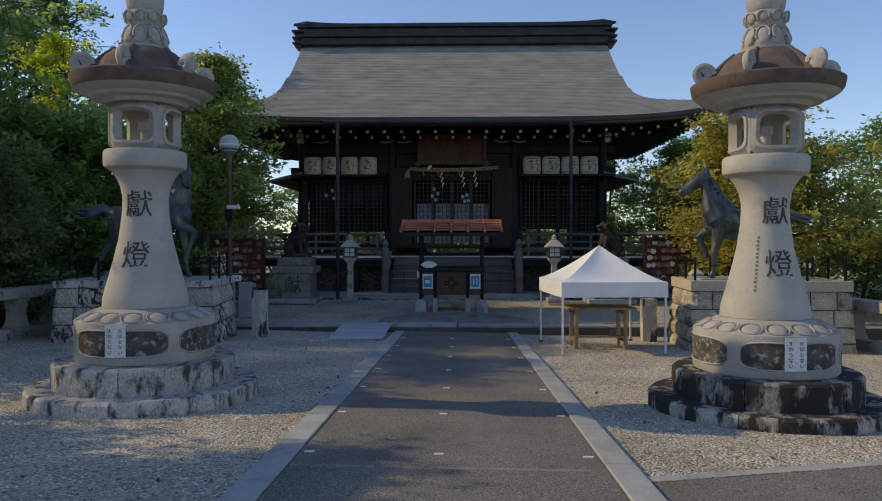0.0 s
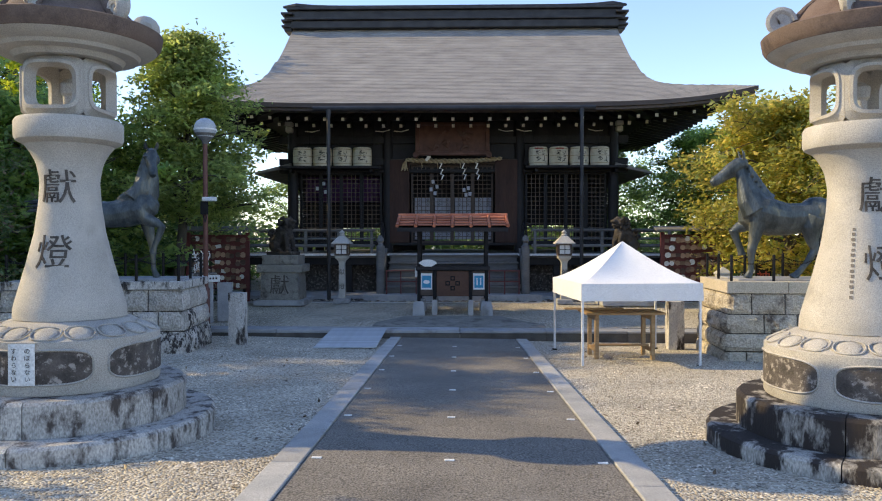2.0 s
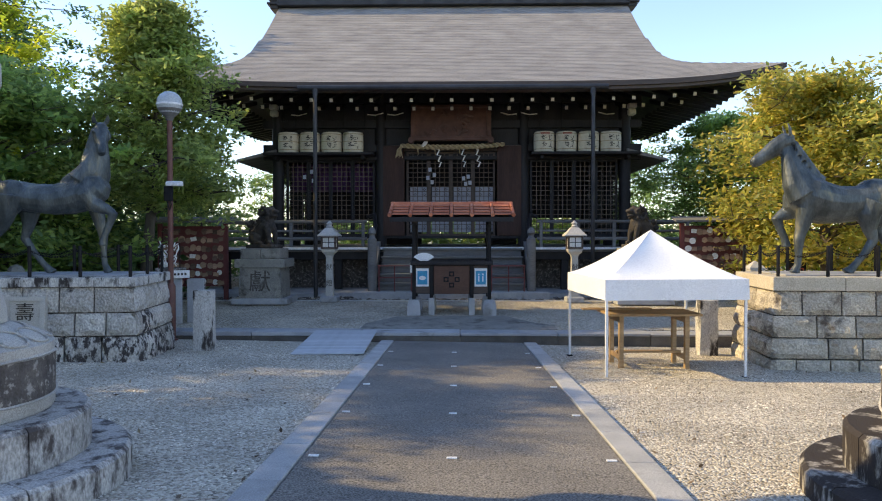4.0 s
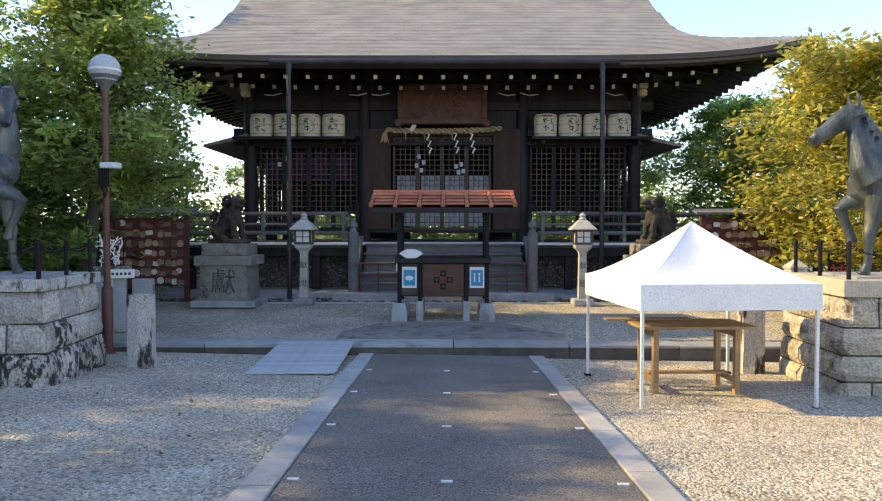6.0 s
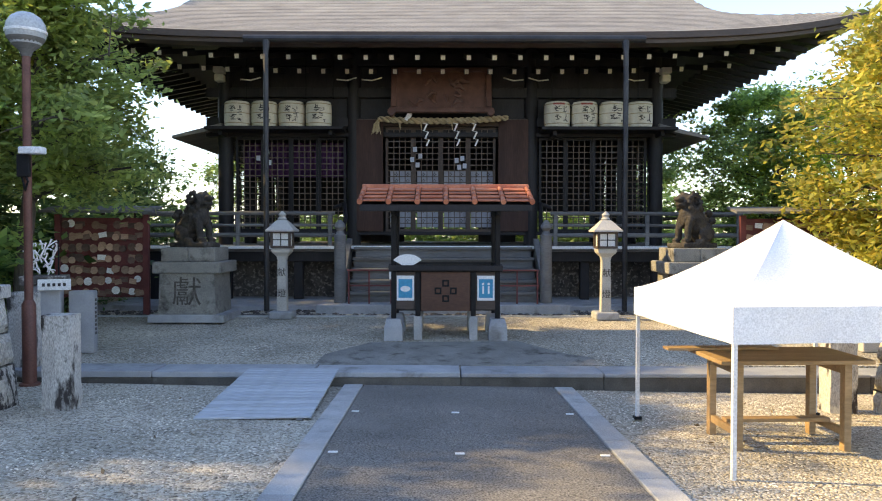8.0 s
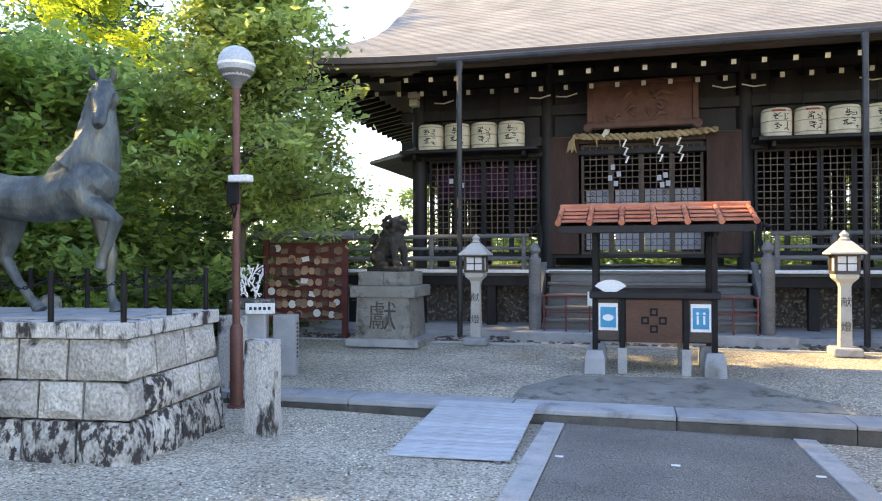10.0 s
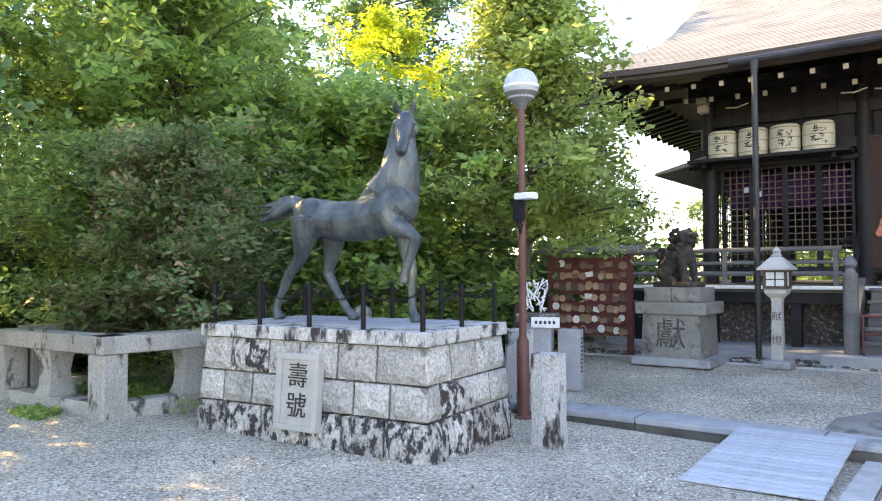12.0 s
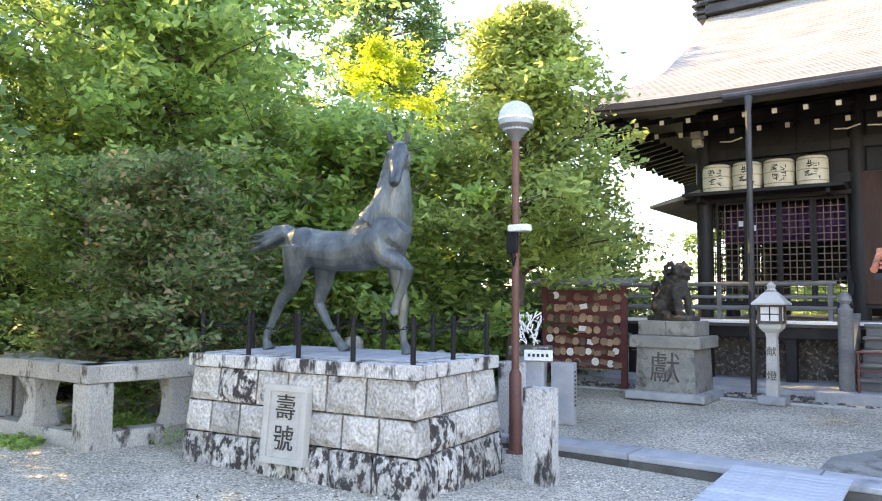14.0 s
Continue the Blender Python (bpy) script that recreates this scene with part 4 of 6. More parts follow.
def statue_plinth(name_label, m, L, D, H, seed, panel_at=None, levels=(0.35, 0.66), stones=None, cope=None, cope_h=0.13):
    """Origin at the near inner corner on the ground; runs to -x (L) and to +y (D)."""
    pl = thing("statue_plinth", name_label, "plinth", m, "pair of statue plinths")
    rnd = random.Random(seed)
    bat = 0.09
    z0, z3 = -0.2, H - cope_h
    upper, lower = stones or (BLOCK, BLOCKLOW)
    part("core", prism([(-L + 0.02, z0), (-0.02, z0), (-bat - 0.02, z3), (-L + bat + 0.02, z3)], 0.1, D - 0.1), DARKSTONE, pl)

    def inset(z):
        return bat * (z - 0.0) / z3 if z > 0 else 0.0
    lv = [z0, *levels, z3]
    faces = [((0, 0), (-L, 0), (0, -1)), ((0, 0), (0, D), (1, 0)), ((-L, 0), (-L, D), (-1, 0)), ((0, D), (-L, D), (0, 1))]
    for fi, (a, b, o) in enumerate(faces):
        ln = math.hypot(a[0] - b[0], a[1] - b[1])
        for k in range(len(lv) - 1):
            cuts, s = [0.0], rnd.uniform(0.28, 0.6)
            while s < ln - 0.25:
                cuts.append(s)
                s += rnd.uniform(0.36, 0.52)
            cuts.append(ln)
            za, zb = lv[k] + 0.010, lv[k + 1] - 0.010

            def at(s, z):
                p = Vector(a).lerp(Vector(b), s / ln)
                i = inset(z)
                x = min(max(p.x, -L + i), -i)
                y = min(max(p.y, i), D - i)
                return Vector((x, y, z))
            for c0, c1 in zip(cuts, cuts[1:]):
                c0 += 0.011
                c1 -= 0.011
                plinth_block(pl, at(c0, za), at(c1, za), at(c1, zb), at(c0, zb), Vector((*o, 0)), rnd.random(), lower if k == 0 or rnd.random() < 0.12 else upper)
    # coping slabs
    xs_ = [-L - 0.02, -L * 0.66, -L * 0.33, 0.02]
    i = bat - 0.05
    for a, b in zip(xs_, xs_[1:]):
        part("coping_slab", box(max(a, -L + i) + 0.003, min(b, -i) - 0.003, i, D - i, z3 + 0.002, H, 0.012), cope or MOSSY, pl, "flat coping slab")
    part("top_slab", box(-L + 0.3, -0.3, 0.3, D - 0.3, H, H + 0.02, 0.005), KERB, pl)
    # railing of short posts and chains
    posts = [(-0.14 - i_ * (L - 0.28) / 4, 0.14) for i_ in range(5)] + [(-0.14, 0.14 + k * (D - 0.28) / 2) for k in (1, 2)] + [(-0.14 - i_ * (L - 0.28) / 4, D - 0.14) for i_ in range(1, 5)] + [(-L + 0.14, 0.14 + (D - 0.28) / 2)]
    order = posts[:5][::-1] + posts[5:7] + posts[7:11] + [posts[11]]
    for x, y in order:
        part("railing_post", lathe([(0.024, H), (0.024, H + 0.4), (0.016, H + 0.42)], 10, m=Matrix.Translation((x, y, 0))), BLACK, pl, "short black railing post")
    for (ax, ay), (bx, by) in zip(order, order[1:] + order[:1]):
        bm = bmesh.new()
        n = 18
        for k in range(n):
            u = (k + 0.5) / n
            c = Vector((ax + (bx - ax) * u, ay + (by - ay) * u, H + 0.36 - 0.09 * 4 * u * (1 - u)))
            d = Vector((bx - ax, by - ay, -0.09 * 4 * (1 - 2 * u))).normalized()
            q = d.to_track_quat("X", "Z").to_matrix().to_4x4()
            mm = Matrix.Translation(c) @ q @ Matrix.Rotation(math.pi / 2 * (k % 2), 4, "X")
            pts = [mm @ Vector((0.026 * math.cos(t), 0.011 * math.sin(t), 0)) for t in [i_ * math.pi / 4 for i_ in range(9)]]
            add_tube(bm, pts, [0.0045] * 9, 4, caps=False)
        part("chain", bm, BLACK, pl, "slack black chain")
    if panel_at:
        x = -panel_at
        mm = pose(x, -0.045, 0.53, -5, 0, 0)
        fr = bmesh.new()
        add_box(fr, -0.26, 0.26, -0.03, 0.06, 0.3, 0.36, 0.006)
        add_box(fr, -0.26, 0.26, -0.03, 0.06, -0.36, -0.3, 0.006)
        add_box(fr, -0.26, -0.19, -0.03, 0.06, -0.3, 0.3, 0.006)
        add_box(fr, 0.19, 0.26, -0.03, 0.06, -0.3, 0.3, 0.006)
        ob = part("name_panel", fr, GRANITE, pl, "framed pale stone name panel")
        ob.matrix_local = mm
        fld = part("panel_field", box(-0.19, 0.19, -0.005, 0.06, -0.3, 0.3), GRANITE, ob)
        letters("壽", 0.25, INK, ob, Matrix.Translation((0, -0.012, 0.14)), "carved character")
        letters("號", 0.25, INK, ob, Matrix.Translation((0, -0.012, -0.14)), "carved character")
    return pl


PL = pose(-4.25, 14.16, low(-4.25, 14.2), 0, 0, 6)
statue_plinth("battered plinth of pale granite blocks streaked with black lichen", PL, 2.87, 1.72, 1.13, 5, 1.42)
PR = Matrix.Translation((4.17, 14.44, low(4.2, 14.4))) @ Matrix.Rotation(radians(-4), 4, "Z") @ Matrix.Translation((2.87, 0, 0))
statue_plinth("battered plinth of warm granite blocks in low sun", PR, 2.87, 1.72, 1.24, 9, None, (0.14, 0.42, 0.72), (TANBLOCK, TANBLOCK), TANCOPE, 0.19)


# ---- horses ----
def horse(m, head_turn, label, neck_bulk=1.0):
    """A bronze horse in x (nose to +x) and z, hooves at 0; one foreleg raised."""
    bm = bmesh.new()

    def ball(c, r, rot=None):
        mm = Matrix.Translation(c) @ (rot or Matrix.Identity(4)) @ Matrix.Diagonal((*r, 1))
        bmesh.ops.create_icosphere(bm, subdivisions=3, radius=1, matrix=mm)
    # trunk
    add_tube(bm, [(-0.78, 0, 1.13), (-0.7, 0, 1.13), (-0.52, 0, 1.11), (-0.3, 0, 1.07), (-0.05, 0, 1.05), (0.2, 0, 1.08), (0.42, 0, 1.15), (0.58, 0, 1.25), (0.66, 0, 1.31)],
             [k * (0.4 + 0.6 * neck_bulk) for k in (0.06, 0.15, 0.215, 0.22, 0.235, 0.265, 0.28, 0.24, 0.14)], 16, 0.86)
    ball((-0.55, 0.1, 1.08), (0.19 * neck_bulk, 0.13, 0.24 * neck_bulk))
    ball((-0.55, -0.1, 1.08), (0.19 * neck_bulk, 0.13, 0.24 * neck_bulk))
    ball((0.45, 0.11, 1.16), (0.17, 0.12, 0.26))
    ball((0.45, -0.11, 1.16), (0.17, 0.12, 0.26))
    ball((0.27, 0, 1.34), (0.26, 0.1, 0.12), Matrix.Rotation(radians(-24), 4, "Y"))
    ball((-0.62, 0, 1.16), (0.22, 0.18 * neck_bulk, 0.17 * neck_bulk))
    ball((-0.2, 0, 1.14), (0.5, 0.17, 0.13 * neck_bulk))
    # neck
    neck = [(0.42, 0, 1.28), (0.52, 0, 1.45), (0.57, 0, 1.66), (0.585, 0, 1.86), (0.6, 0, 2.0)] if head_turn else [(0.42, 0, 1.28), (0.54, 0, 1.46), (0.62, 0, 1.66), (0.68, 0, 1.83), (0.74, 0, 1.97)]
    add_tube(bm, neck, [k * neck_bulk for k in (0.29, 0.235, 0.165, 0.122, 0.095)], 14, 0.62)
    # head, turned about the poll
    hm = Matrix.Translation(neck[-1]) @ Matrix.Translation((0, 0, 0.03)) @ Matrix.Rotation(head_turn, 4, "Z") @ Matrix.Rotation(radians(26 if head_turn else 4), 4, "Y") @ Matrix.Scale(1.0 if head_turn else 1.3, 4)
    hp = [hm @ Vector(p) for p in ((-0.08, 0, 0.03), (0.02, 0, 0.02), (0.13, 0, -0.04), (0.26, 0, -0.12), (0.36, 0, -0.18), (0.41, 0, -0.21))]
    add_tube(bm, hp, [k * min(neck_bulk, 1.3) for k in ((0.08, 0.115, 0.105, 0.076, 0.072, 0.05) if head_turn else (0.09, 0.125, 0.115, 0.085, 0.078, 0.052))], 12, 0.85)
    for s in (-1, 1):
        add_tube(bm, [hm @ Vector((-0.03, s * 0.075, 0.1)), hm @ Vector((-0.02, s * 0.095, 0.17)), hm @ Vector((0.0, s * 0.09, 0.24))], [0.04, 0.036, 0.012], 8, 0.6)
        ball(hm @ Vector((0.1, s * 0.098, 0.02)), (0.028, 0.018, 0.022))
        ball(hm @ Vector((0.05, s * 0.06, -0.06)), (0.085, 0.035, 0.095))
    # mane: pointed tufts down the crest and over both sides of the neck
    for k in range(16):
        t = k / 15
        c = Vector(neck[1]).lerp(Vector(neck[-1]), 0.1 + 0.9 * t)
        back = (0.2 - 0.11 * t) * neck_bulk
        for s in (-1, 0, 1):
            top = Vector((c.x - back * 0.85, s * 0.05 * neck_bulk, c.z + 0.05))
            end = Vector((c.x - back * (1.15 if s == 0 else 0.75), s * (0.11 - 0.03 * t) * neck_bulk, c.z - 0.07 - 0.03 * (k % 3)))
            add_tube(bm, [top, (top + end) / 2 + Vector((-0.012, s * 0.015, 0)), end], [0.03, 0.026, 0.006], 6)
    # legs
    def leg(pts, rad):
        add_tube(bm, pts, [k * (0.5 + 0.5 * neck_bulk) for k in rad], 12)
    leg([(-0.58, -0.13, 1.1), (-0.6, -0.14, 0.9), (-0.66, -0.14, 0.66), (-0.8, -0.14, 0.52), (-0.92, -0.14, 0.3), (-1.0, -0.14, 0.12), (-0.97, -0.14, 0.05), (-0.95, -0.14, 0.0)], [0.18, 0.14, 0.075, 0.062, 0.043, 0.043, 0.055, 0.075])
    leg([(-0.5, 0.13, 1.08), (-0.42, 0.13, 0.88), (-0.45, 0.13, 0.66), (-0.5, 0.13, 0.5), (-0.36, 0.13, 0.28), (-0.24, 0.13, 0.13), (-0.18, 0.13, 0.06), (-0.12, 0.13, 0.0)], [0.18, 0.14, 0.08, 0.062, 0.043, 0.043, 0.052, 0.075])
    leg([(0.46, 0.12, 1.1), (0.5, 0.13, 0.88), (0.56, 0.13, 0.62), (0.585, 0.13, 0.52), (0.59, 0.13, 0.3), (0.6, 0.13, 0.13), (0.63, 0.13, 0.06), (0.65, 0.13, 0.0)], [0.15, 0.105, 0.068, 0.064, 0.042, 0.042, 0.052, 0.07])
    leg([(0.45, -0.13, 1.12), (0.56, -0.14, 0.97), (0.74, -0.15, 0.9), (0.82, -0.15, 0.84), (0.76, -0.15, 0.68), (0.7, -0.15, 0.54), (0.68, -0.15, 0.47), (0.67, -0.15, 0.4)], [0.15, 0.11, 0.075, 0.068, 0.05, 0.046, 0.05, 0.06])
    # tail, streaming back
    for k in range(7):
        o = (k - 3) * 0.022
        h = 0.022 * ((k * 3) % 7 - 3)
        add_tube(bm, [(-0.72, o, 1.22), (-0.84, o, 1.29 + h * 0.5), (-0.98, o * 1.4, 1.26 + h), (-1.14, o * 1.8, 1.19 + h * 1.2), (-1.34 - 0.03 * (k % 3), o * 1.4, 1.17 + h * 1.3)], [0.055, 0.05, 0.042, 0.034, 0.012], 8)
    ob = finish("horse_statue", bm, BRONZE, True)
    rm = ob.modifiers.new("blend", "REMESH")
    rm.mode, rm.voxel_size, rm.use_smooth_shade = "VOXEL", 0.013, True
    sm = ob.modifiers.new("soften", "SMOOTH")
    sm.factor, sm.iterations = 0.5, 4
    ob.matrix_world = m
    return tagged(ob, label, "statue")


horse(PL @ Matrix.Translation((-1.36, 0.82, 1.147)), radians(-66), "patinated bronze horse statue with one foreleg raised, head turned")
horse(PR @ Matrix.Translation((-1.69, 0.86, 1.257)) @ Matrix.Rotation(math.pi, 4, "Z") @ Matrix.Scale(0.93, 4), 0.0, "dark bronze horse statue with one foreleg raised, in profile", 1.55)


# ---- offertory box under its tiled roof ----
def offertory():
    z0 = up(19.2)
    ob_ = thing("offertory_box", "dark wooden offertory box under a small red tiled roof", "offertory box", pose(-0.13, 19.1, z0))
    for sx in (-1, 1):
        for y in (0.0, 0.75):
            p = part("post", box(sx * 0.75 - 0.036, sx * 0.75 + 0.036, y + 0.014, y + 0.086, 0.28, 1.9, 0.006), BLACK, ob_, "slim dark roof post")
            part("post_foot", lathe([(0.19, 0), (0.18, 0.2), (0.14, 0.31)], 4, math.pi / 4, Matrix.Translation((sx * 0.75, y + 0.05, 0))), KERB, p, "grey concrete foot")
            q = part("box_leg", box(sx * 0.4 - 0.036, sx * 0.4 + 0.036, y, y + 0.08, 0.34, 0.98, 0.006), BLACK, ob_)
            part("leg_foot", box(sx * 0.4 - 0.06, sx * 0.4 + 0.06, y - 0.02, y + 0.1, 0, 0.345, 0.01), BORDER, q, "pale stone foot")
        part("side_panel", box(sx * 0.6 - 0.17, sx * 0.6 + 0.17, 0.03, 0.06, 0.44, 0.98, 0.003), WOODH, ob_)
        part("tie_beam", box(sx * 0.75 - 0.03, sx * 0.75 + 0.03, -0.2, 1.05, 1.8, 1.89, 0.004), BLACK, ob_)
        ps = part("poster", box(sx * 0.58 - 0.125, sx * 0.58 + 0.125, 0.015, 0.027, 0.57, 0.93, 0.002), WHITE, ob_, "blue and white printed poster")
        part("poster_field", box(sx * 0.58 - 0.1, sx * 0.58 + 0.1, 0.011, 0.016, 0.61, 0.88), SIGNBLUE, ps, "blue print")
        if sx < 0:
            part("poster_mark", lathe([(0.06, 0), (0.06, 0.003)], 20, 0, Matrix.Translation((sx * 0.58, 0.011, 0.74)) @ Matrix.Rotation(math.pi / 2, 4, "X") @ Matrix.Diagonal((1.2, 0.7, 1, 1))), WHITE, ps)
        else:
            for k in (-1, 1):
                part("poster_mark", box(sx * 0.58 + k * 0.04 - 0.012, sx * 0.58 + k * 0.04 + 0.012, 0.007, 0.011, 0.67, 0.78), WHITE, ps)
                part("poster_mark", lathe([(0.018, 0), (0.018, 0.003)], 14, 0, Matrix.Translation((sx * 0.58 + k * 0.04, 0.011, 0.81)) @ Matrix.Rotation(math.pi / 2, 4, "X")), WHITE, ps)
    part("front_panel", box(-0.355, 0.355, 0.02, 0.06, 0.42, 0.98, 0.004), BROWNPANEL, ob_, "reddish brown front board with a crest")
    for dx, dz in ((0, 0.11), (0, -0.11), (0.11, 0), (-0.11, 0)):
        fr = bmesh.new()
        for a, b, c, d in ((-0.05, 0.05, 0.025, 0.05), (-0.05, 0.05, -0.05, -0.025), (-0.05, -0.025, -0.025, 0.025), (0.025, 0.05, -0.025, 0.025)):
            add_box(fr, dx + a, dx + b, 0.008, 0.02, 0.71 + dz + c, 0.71 + dz + d)
        part("crest_square", fr, BLACK, ob_, "black square of the four-square crest")
    part("box_top_rim", box(-0.82, 0.82, -0.05, 0.05, 1.0, 1.08, 0.008), WOOD, ob_)
    part("box_top_rim", box(-0.82, 0.82, 0.8, 0.9, 0.98, 1.1, 0.008), WOOD, ob_)
    for sx in (-1, 1):
        part("box_top_rim", box(sx * 0.77 - 0.05, sx * 0.77 + 0.05, 0.05, 0.8, 0.985, 1.095, 0.008), WOOD, ob_)
    for k in range(9):
        y = 0.1 + k * 0.08
        part("grille_bar", box(-0.72, 0.72, y, y + 0.03, 1.03, 1.06, 0.004), WOODH, ob_)
    part("box_body", box(-0.7, 0.7, 0.062, 0.85, 0.42, 1.0, 0.004), WOOD, ob_)
    # roof: eave beam, ridge, alternating pan and cover tiles
    rf = part("roof_deck", prism([(-0.3, 1.94), (0.425, 2.18), (1.15, 1.94), (1.15, 1.89), (0.425, 2.13), (-0.3, 1.89)], -1.2, 1.2), WOOD, ob_, "boarded roof deck")
    rf.data.transform(Matrix(((0, 1, 0, 0), (1, 0, 0, 0), (0, 0, 1, 0), (0, 0, 0, 1))))
    part("eave_board", box(-1.2, 1.2, -0.33, -0.29, 1.85, 1.94, 0.004), WOOD, ob_)
    for side in (-1, 1):
        base = Matrix.Translation((0, 0.425, 2.18)) @ (Matrix.Identity(4) if side < 0 else Matrix.Rotation(math.pi, 4, "Z"))
        fall = Matrix.Rotation(radians(18.3), 4, "X")
        for c in range(6):
            x = -1.0 + c * 0.4
            for r in range(4):
                t0 = 0.02 + r * 0.19
                bm = box(-0.155, 0.155, -t0 - 0.23, -t0, 0.0, 0.018, 0.006)
                for v in bm.verts:
                    v.co.z += 0.02 + 0.035 * min(1, (-v.co.y - t0) / 0.23) + 0.25 * v.co.x ** 2
                    v.co.x += x
                t = part("pan_tile", bm, TILE, ob_)
                t.matrix_local = base @ fall
        for c in range(7):
            x = -1.2 + c * 0.4
            for r in range(3):
                t0 = 0.03 + r * 0.25
                bm = tube([(x, -t0, 0.045), (x, -t0 - 0.1, 0.046), (x, -t0 - 0.27, 0.05)], [0.03, 0.034, 0.04], 10)
                t = part("cover_tile", bm, TILE, ob_)
                t.matrix_local = base @ fall
    part("ridge_tile", box(-1.24, 1.24, 0.37, 0.48, 2.19, 2.27, 0.02), TILE, ob_, "long orange ridge tile")
    # fan-shaped plate standing on the rim
    pts = []
    for k in range(13):
        a = radians(35 + 110 * k / 12)
        pts.append((0.2 * math.cos(a) * 1.25, 0.2 * math.sin(a) - 0.04))
    pts += [(-0.08, 0.0), (0.08, 0.0)]
    fan = tagged(finish("fan_plate", prism(pts, 0.0, 0.012), WHITE), "white fan-shaped plate on the box rim", "plate")
    fan.matrix_world = pose(-0.68, 19.1, z0 + 1.081, -8, 0, 0)
    return ob_


SIGNBLUE = material("printed blue", (0.02, 0.25, 0.42), (0.03, 0.3, 0.48), 0.5, 5, 60, 0.02)
BROWNPANEL = material("reddish brown board", (0.07, 0.03, 0.018), (0.125, 0.056, 0.032), 0.55, 3, 50, 0.2, stretch=(0.3, 1, 1))
PAPER = material("white paper", (0.74, 0.73, 0.7), (0.84, 0.83, 0.8), 0.8, 6, 60, 0.05)
STRAW = material("straw", (0.34, 0.25, 0.13), (0.5, 0.4, 0.24), 0.9, 8, 70, 0.5)
MAT = material("barrel straw mat", (0.62, 0.57, 0.45), (0.76, 0.71, 0.58), 0.85, 8, 90, 0.3)
PURPLE = material("dark purple curtain", (0.05, 0.018, 0.06), (0.09, 0.03, 0.1), 0.85, 3, 40, 0.2)
CLOTH = material("pale crest cloth", (0.4, 0.42, 0.48), (0.52, 0.54, 0.6), 0.85, 4, 60, 0.1)
EMA = material("votive tablet wood", (0.3, 0.18, 0.115), (0.44, 0.29, 0.2), 0.7, 8, 60, 0.1, vary=0.45)
EMADARK = material("aged votive tablet", (0.1, 0.06, 0.045), (0.2, 0.13, 0.1), 0.8, 8, 60, 0.1, vary=0.4)
GLASS = material("frosted globe glass", (0.4, 0.42, 0.43), (0.48, 0.5, 0.51), 0.18, 4, 40, 0.02)
offertory()


# ---- slim stone lanterns before the stairs ----
def slim_lantern(m):
    sl = thing("slim_lantern", "slim pale stone lantern with a square light box", "stone lantern", m, "lanterns before the stairs")
    part("base", box(-0.2, 0.2, -0.2, 0.2, 0, 0.13, 0.03), KERB, sl)
    pil = part("pillar", prism([(-0.082, 0.13), (0.082, 0.13), (0.068, 1.0), (-0.068, 1.0)], -0.08, 0.08), GRANITE, sl)
    part("bracket", lathe([(0.1, 1.0), (0.12, 1.06), (0.21, 1.13), (0.225, 1.18), (0.2, 1.2)], 4, math.pi / 4), GRANITE, sl)
    lb = part("light_box", box(-0.13, 0.13, -0.13, 0.13, 1.2, 1.215), GREYWOOD, sl, "square light box frame")
    for sx in (-1, 1):
        for sy in (-1, 1):
            part("frame_post", box(sx * 0.15 - 0.02, sx * 0.15 + 0.02, sy * 0.15 - 0.02, sy * 0.15 + 0.02, 1.2, 1.49), WOODH, lb)
    for s in (-1, 1):
        for z in (1.2, 1.45):
            part("frame_rail", box(-0.13, 0.13, s * 0.15 - 0.018, s * 0.15 + 0.018, z, z + 0.04), WOODH, lb)
            part("frame_rail", box(s * 0.15 - 0.018, s * 0.15 + 0.018, -0.13, 0.13, z, z + 0.04), WOODH, lb)
    part("window_paper", box(-0.135, 0.135, -0.135, 0.135, 1.22, 1.47), PAPER, lb, "white paper windows")
    for s in (-1, 1):
        part("window_bar", box(-0.008, 0.008, s * 0.14 - 0.006, s * 0.14 + 0.006, 1.22, 1.47), WOOD, lb)
        part("window_bar", box(-0.13, 0.13, s * 0.14 - 0.005, s * 0.14 + 0.005, 1.335, 1.35), WOOD, lb)
    rf = bmesh.new()
    add_lathe(rf, [(0.335, 1.48), (0.34, 1.505), (0.245, 1.57), (0.16, 1.64), (0.1, 1.68)], 4, math.pi / 4)
    r_ = part("roof", rf, GRANITE, sl, "four-sided stone roof")
    part("finial", lathe([(0.06, 1.67), (0.08, 1.7), (0.05, 1.73), (0.07, 1.77), (0.01, 1.83)], 14), GRANITE, r_, "", True)
    letters("献", 0.15, LETTER, pil, Matrix.Translation((0, -0.082, 0.78)), "carved character")
    letters("燈", 0.15, LETTER, pil, Matrix.Translation((0, -0.082, 0.42)), "carved character")
    return sl


la = slim_lantern(pose(-2.9, 21.1, 0.0))
copy_thing(la, pose(2.6, 21.0, 0.0))


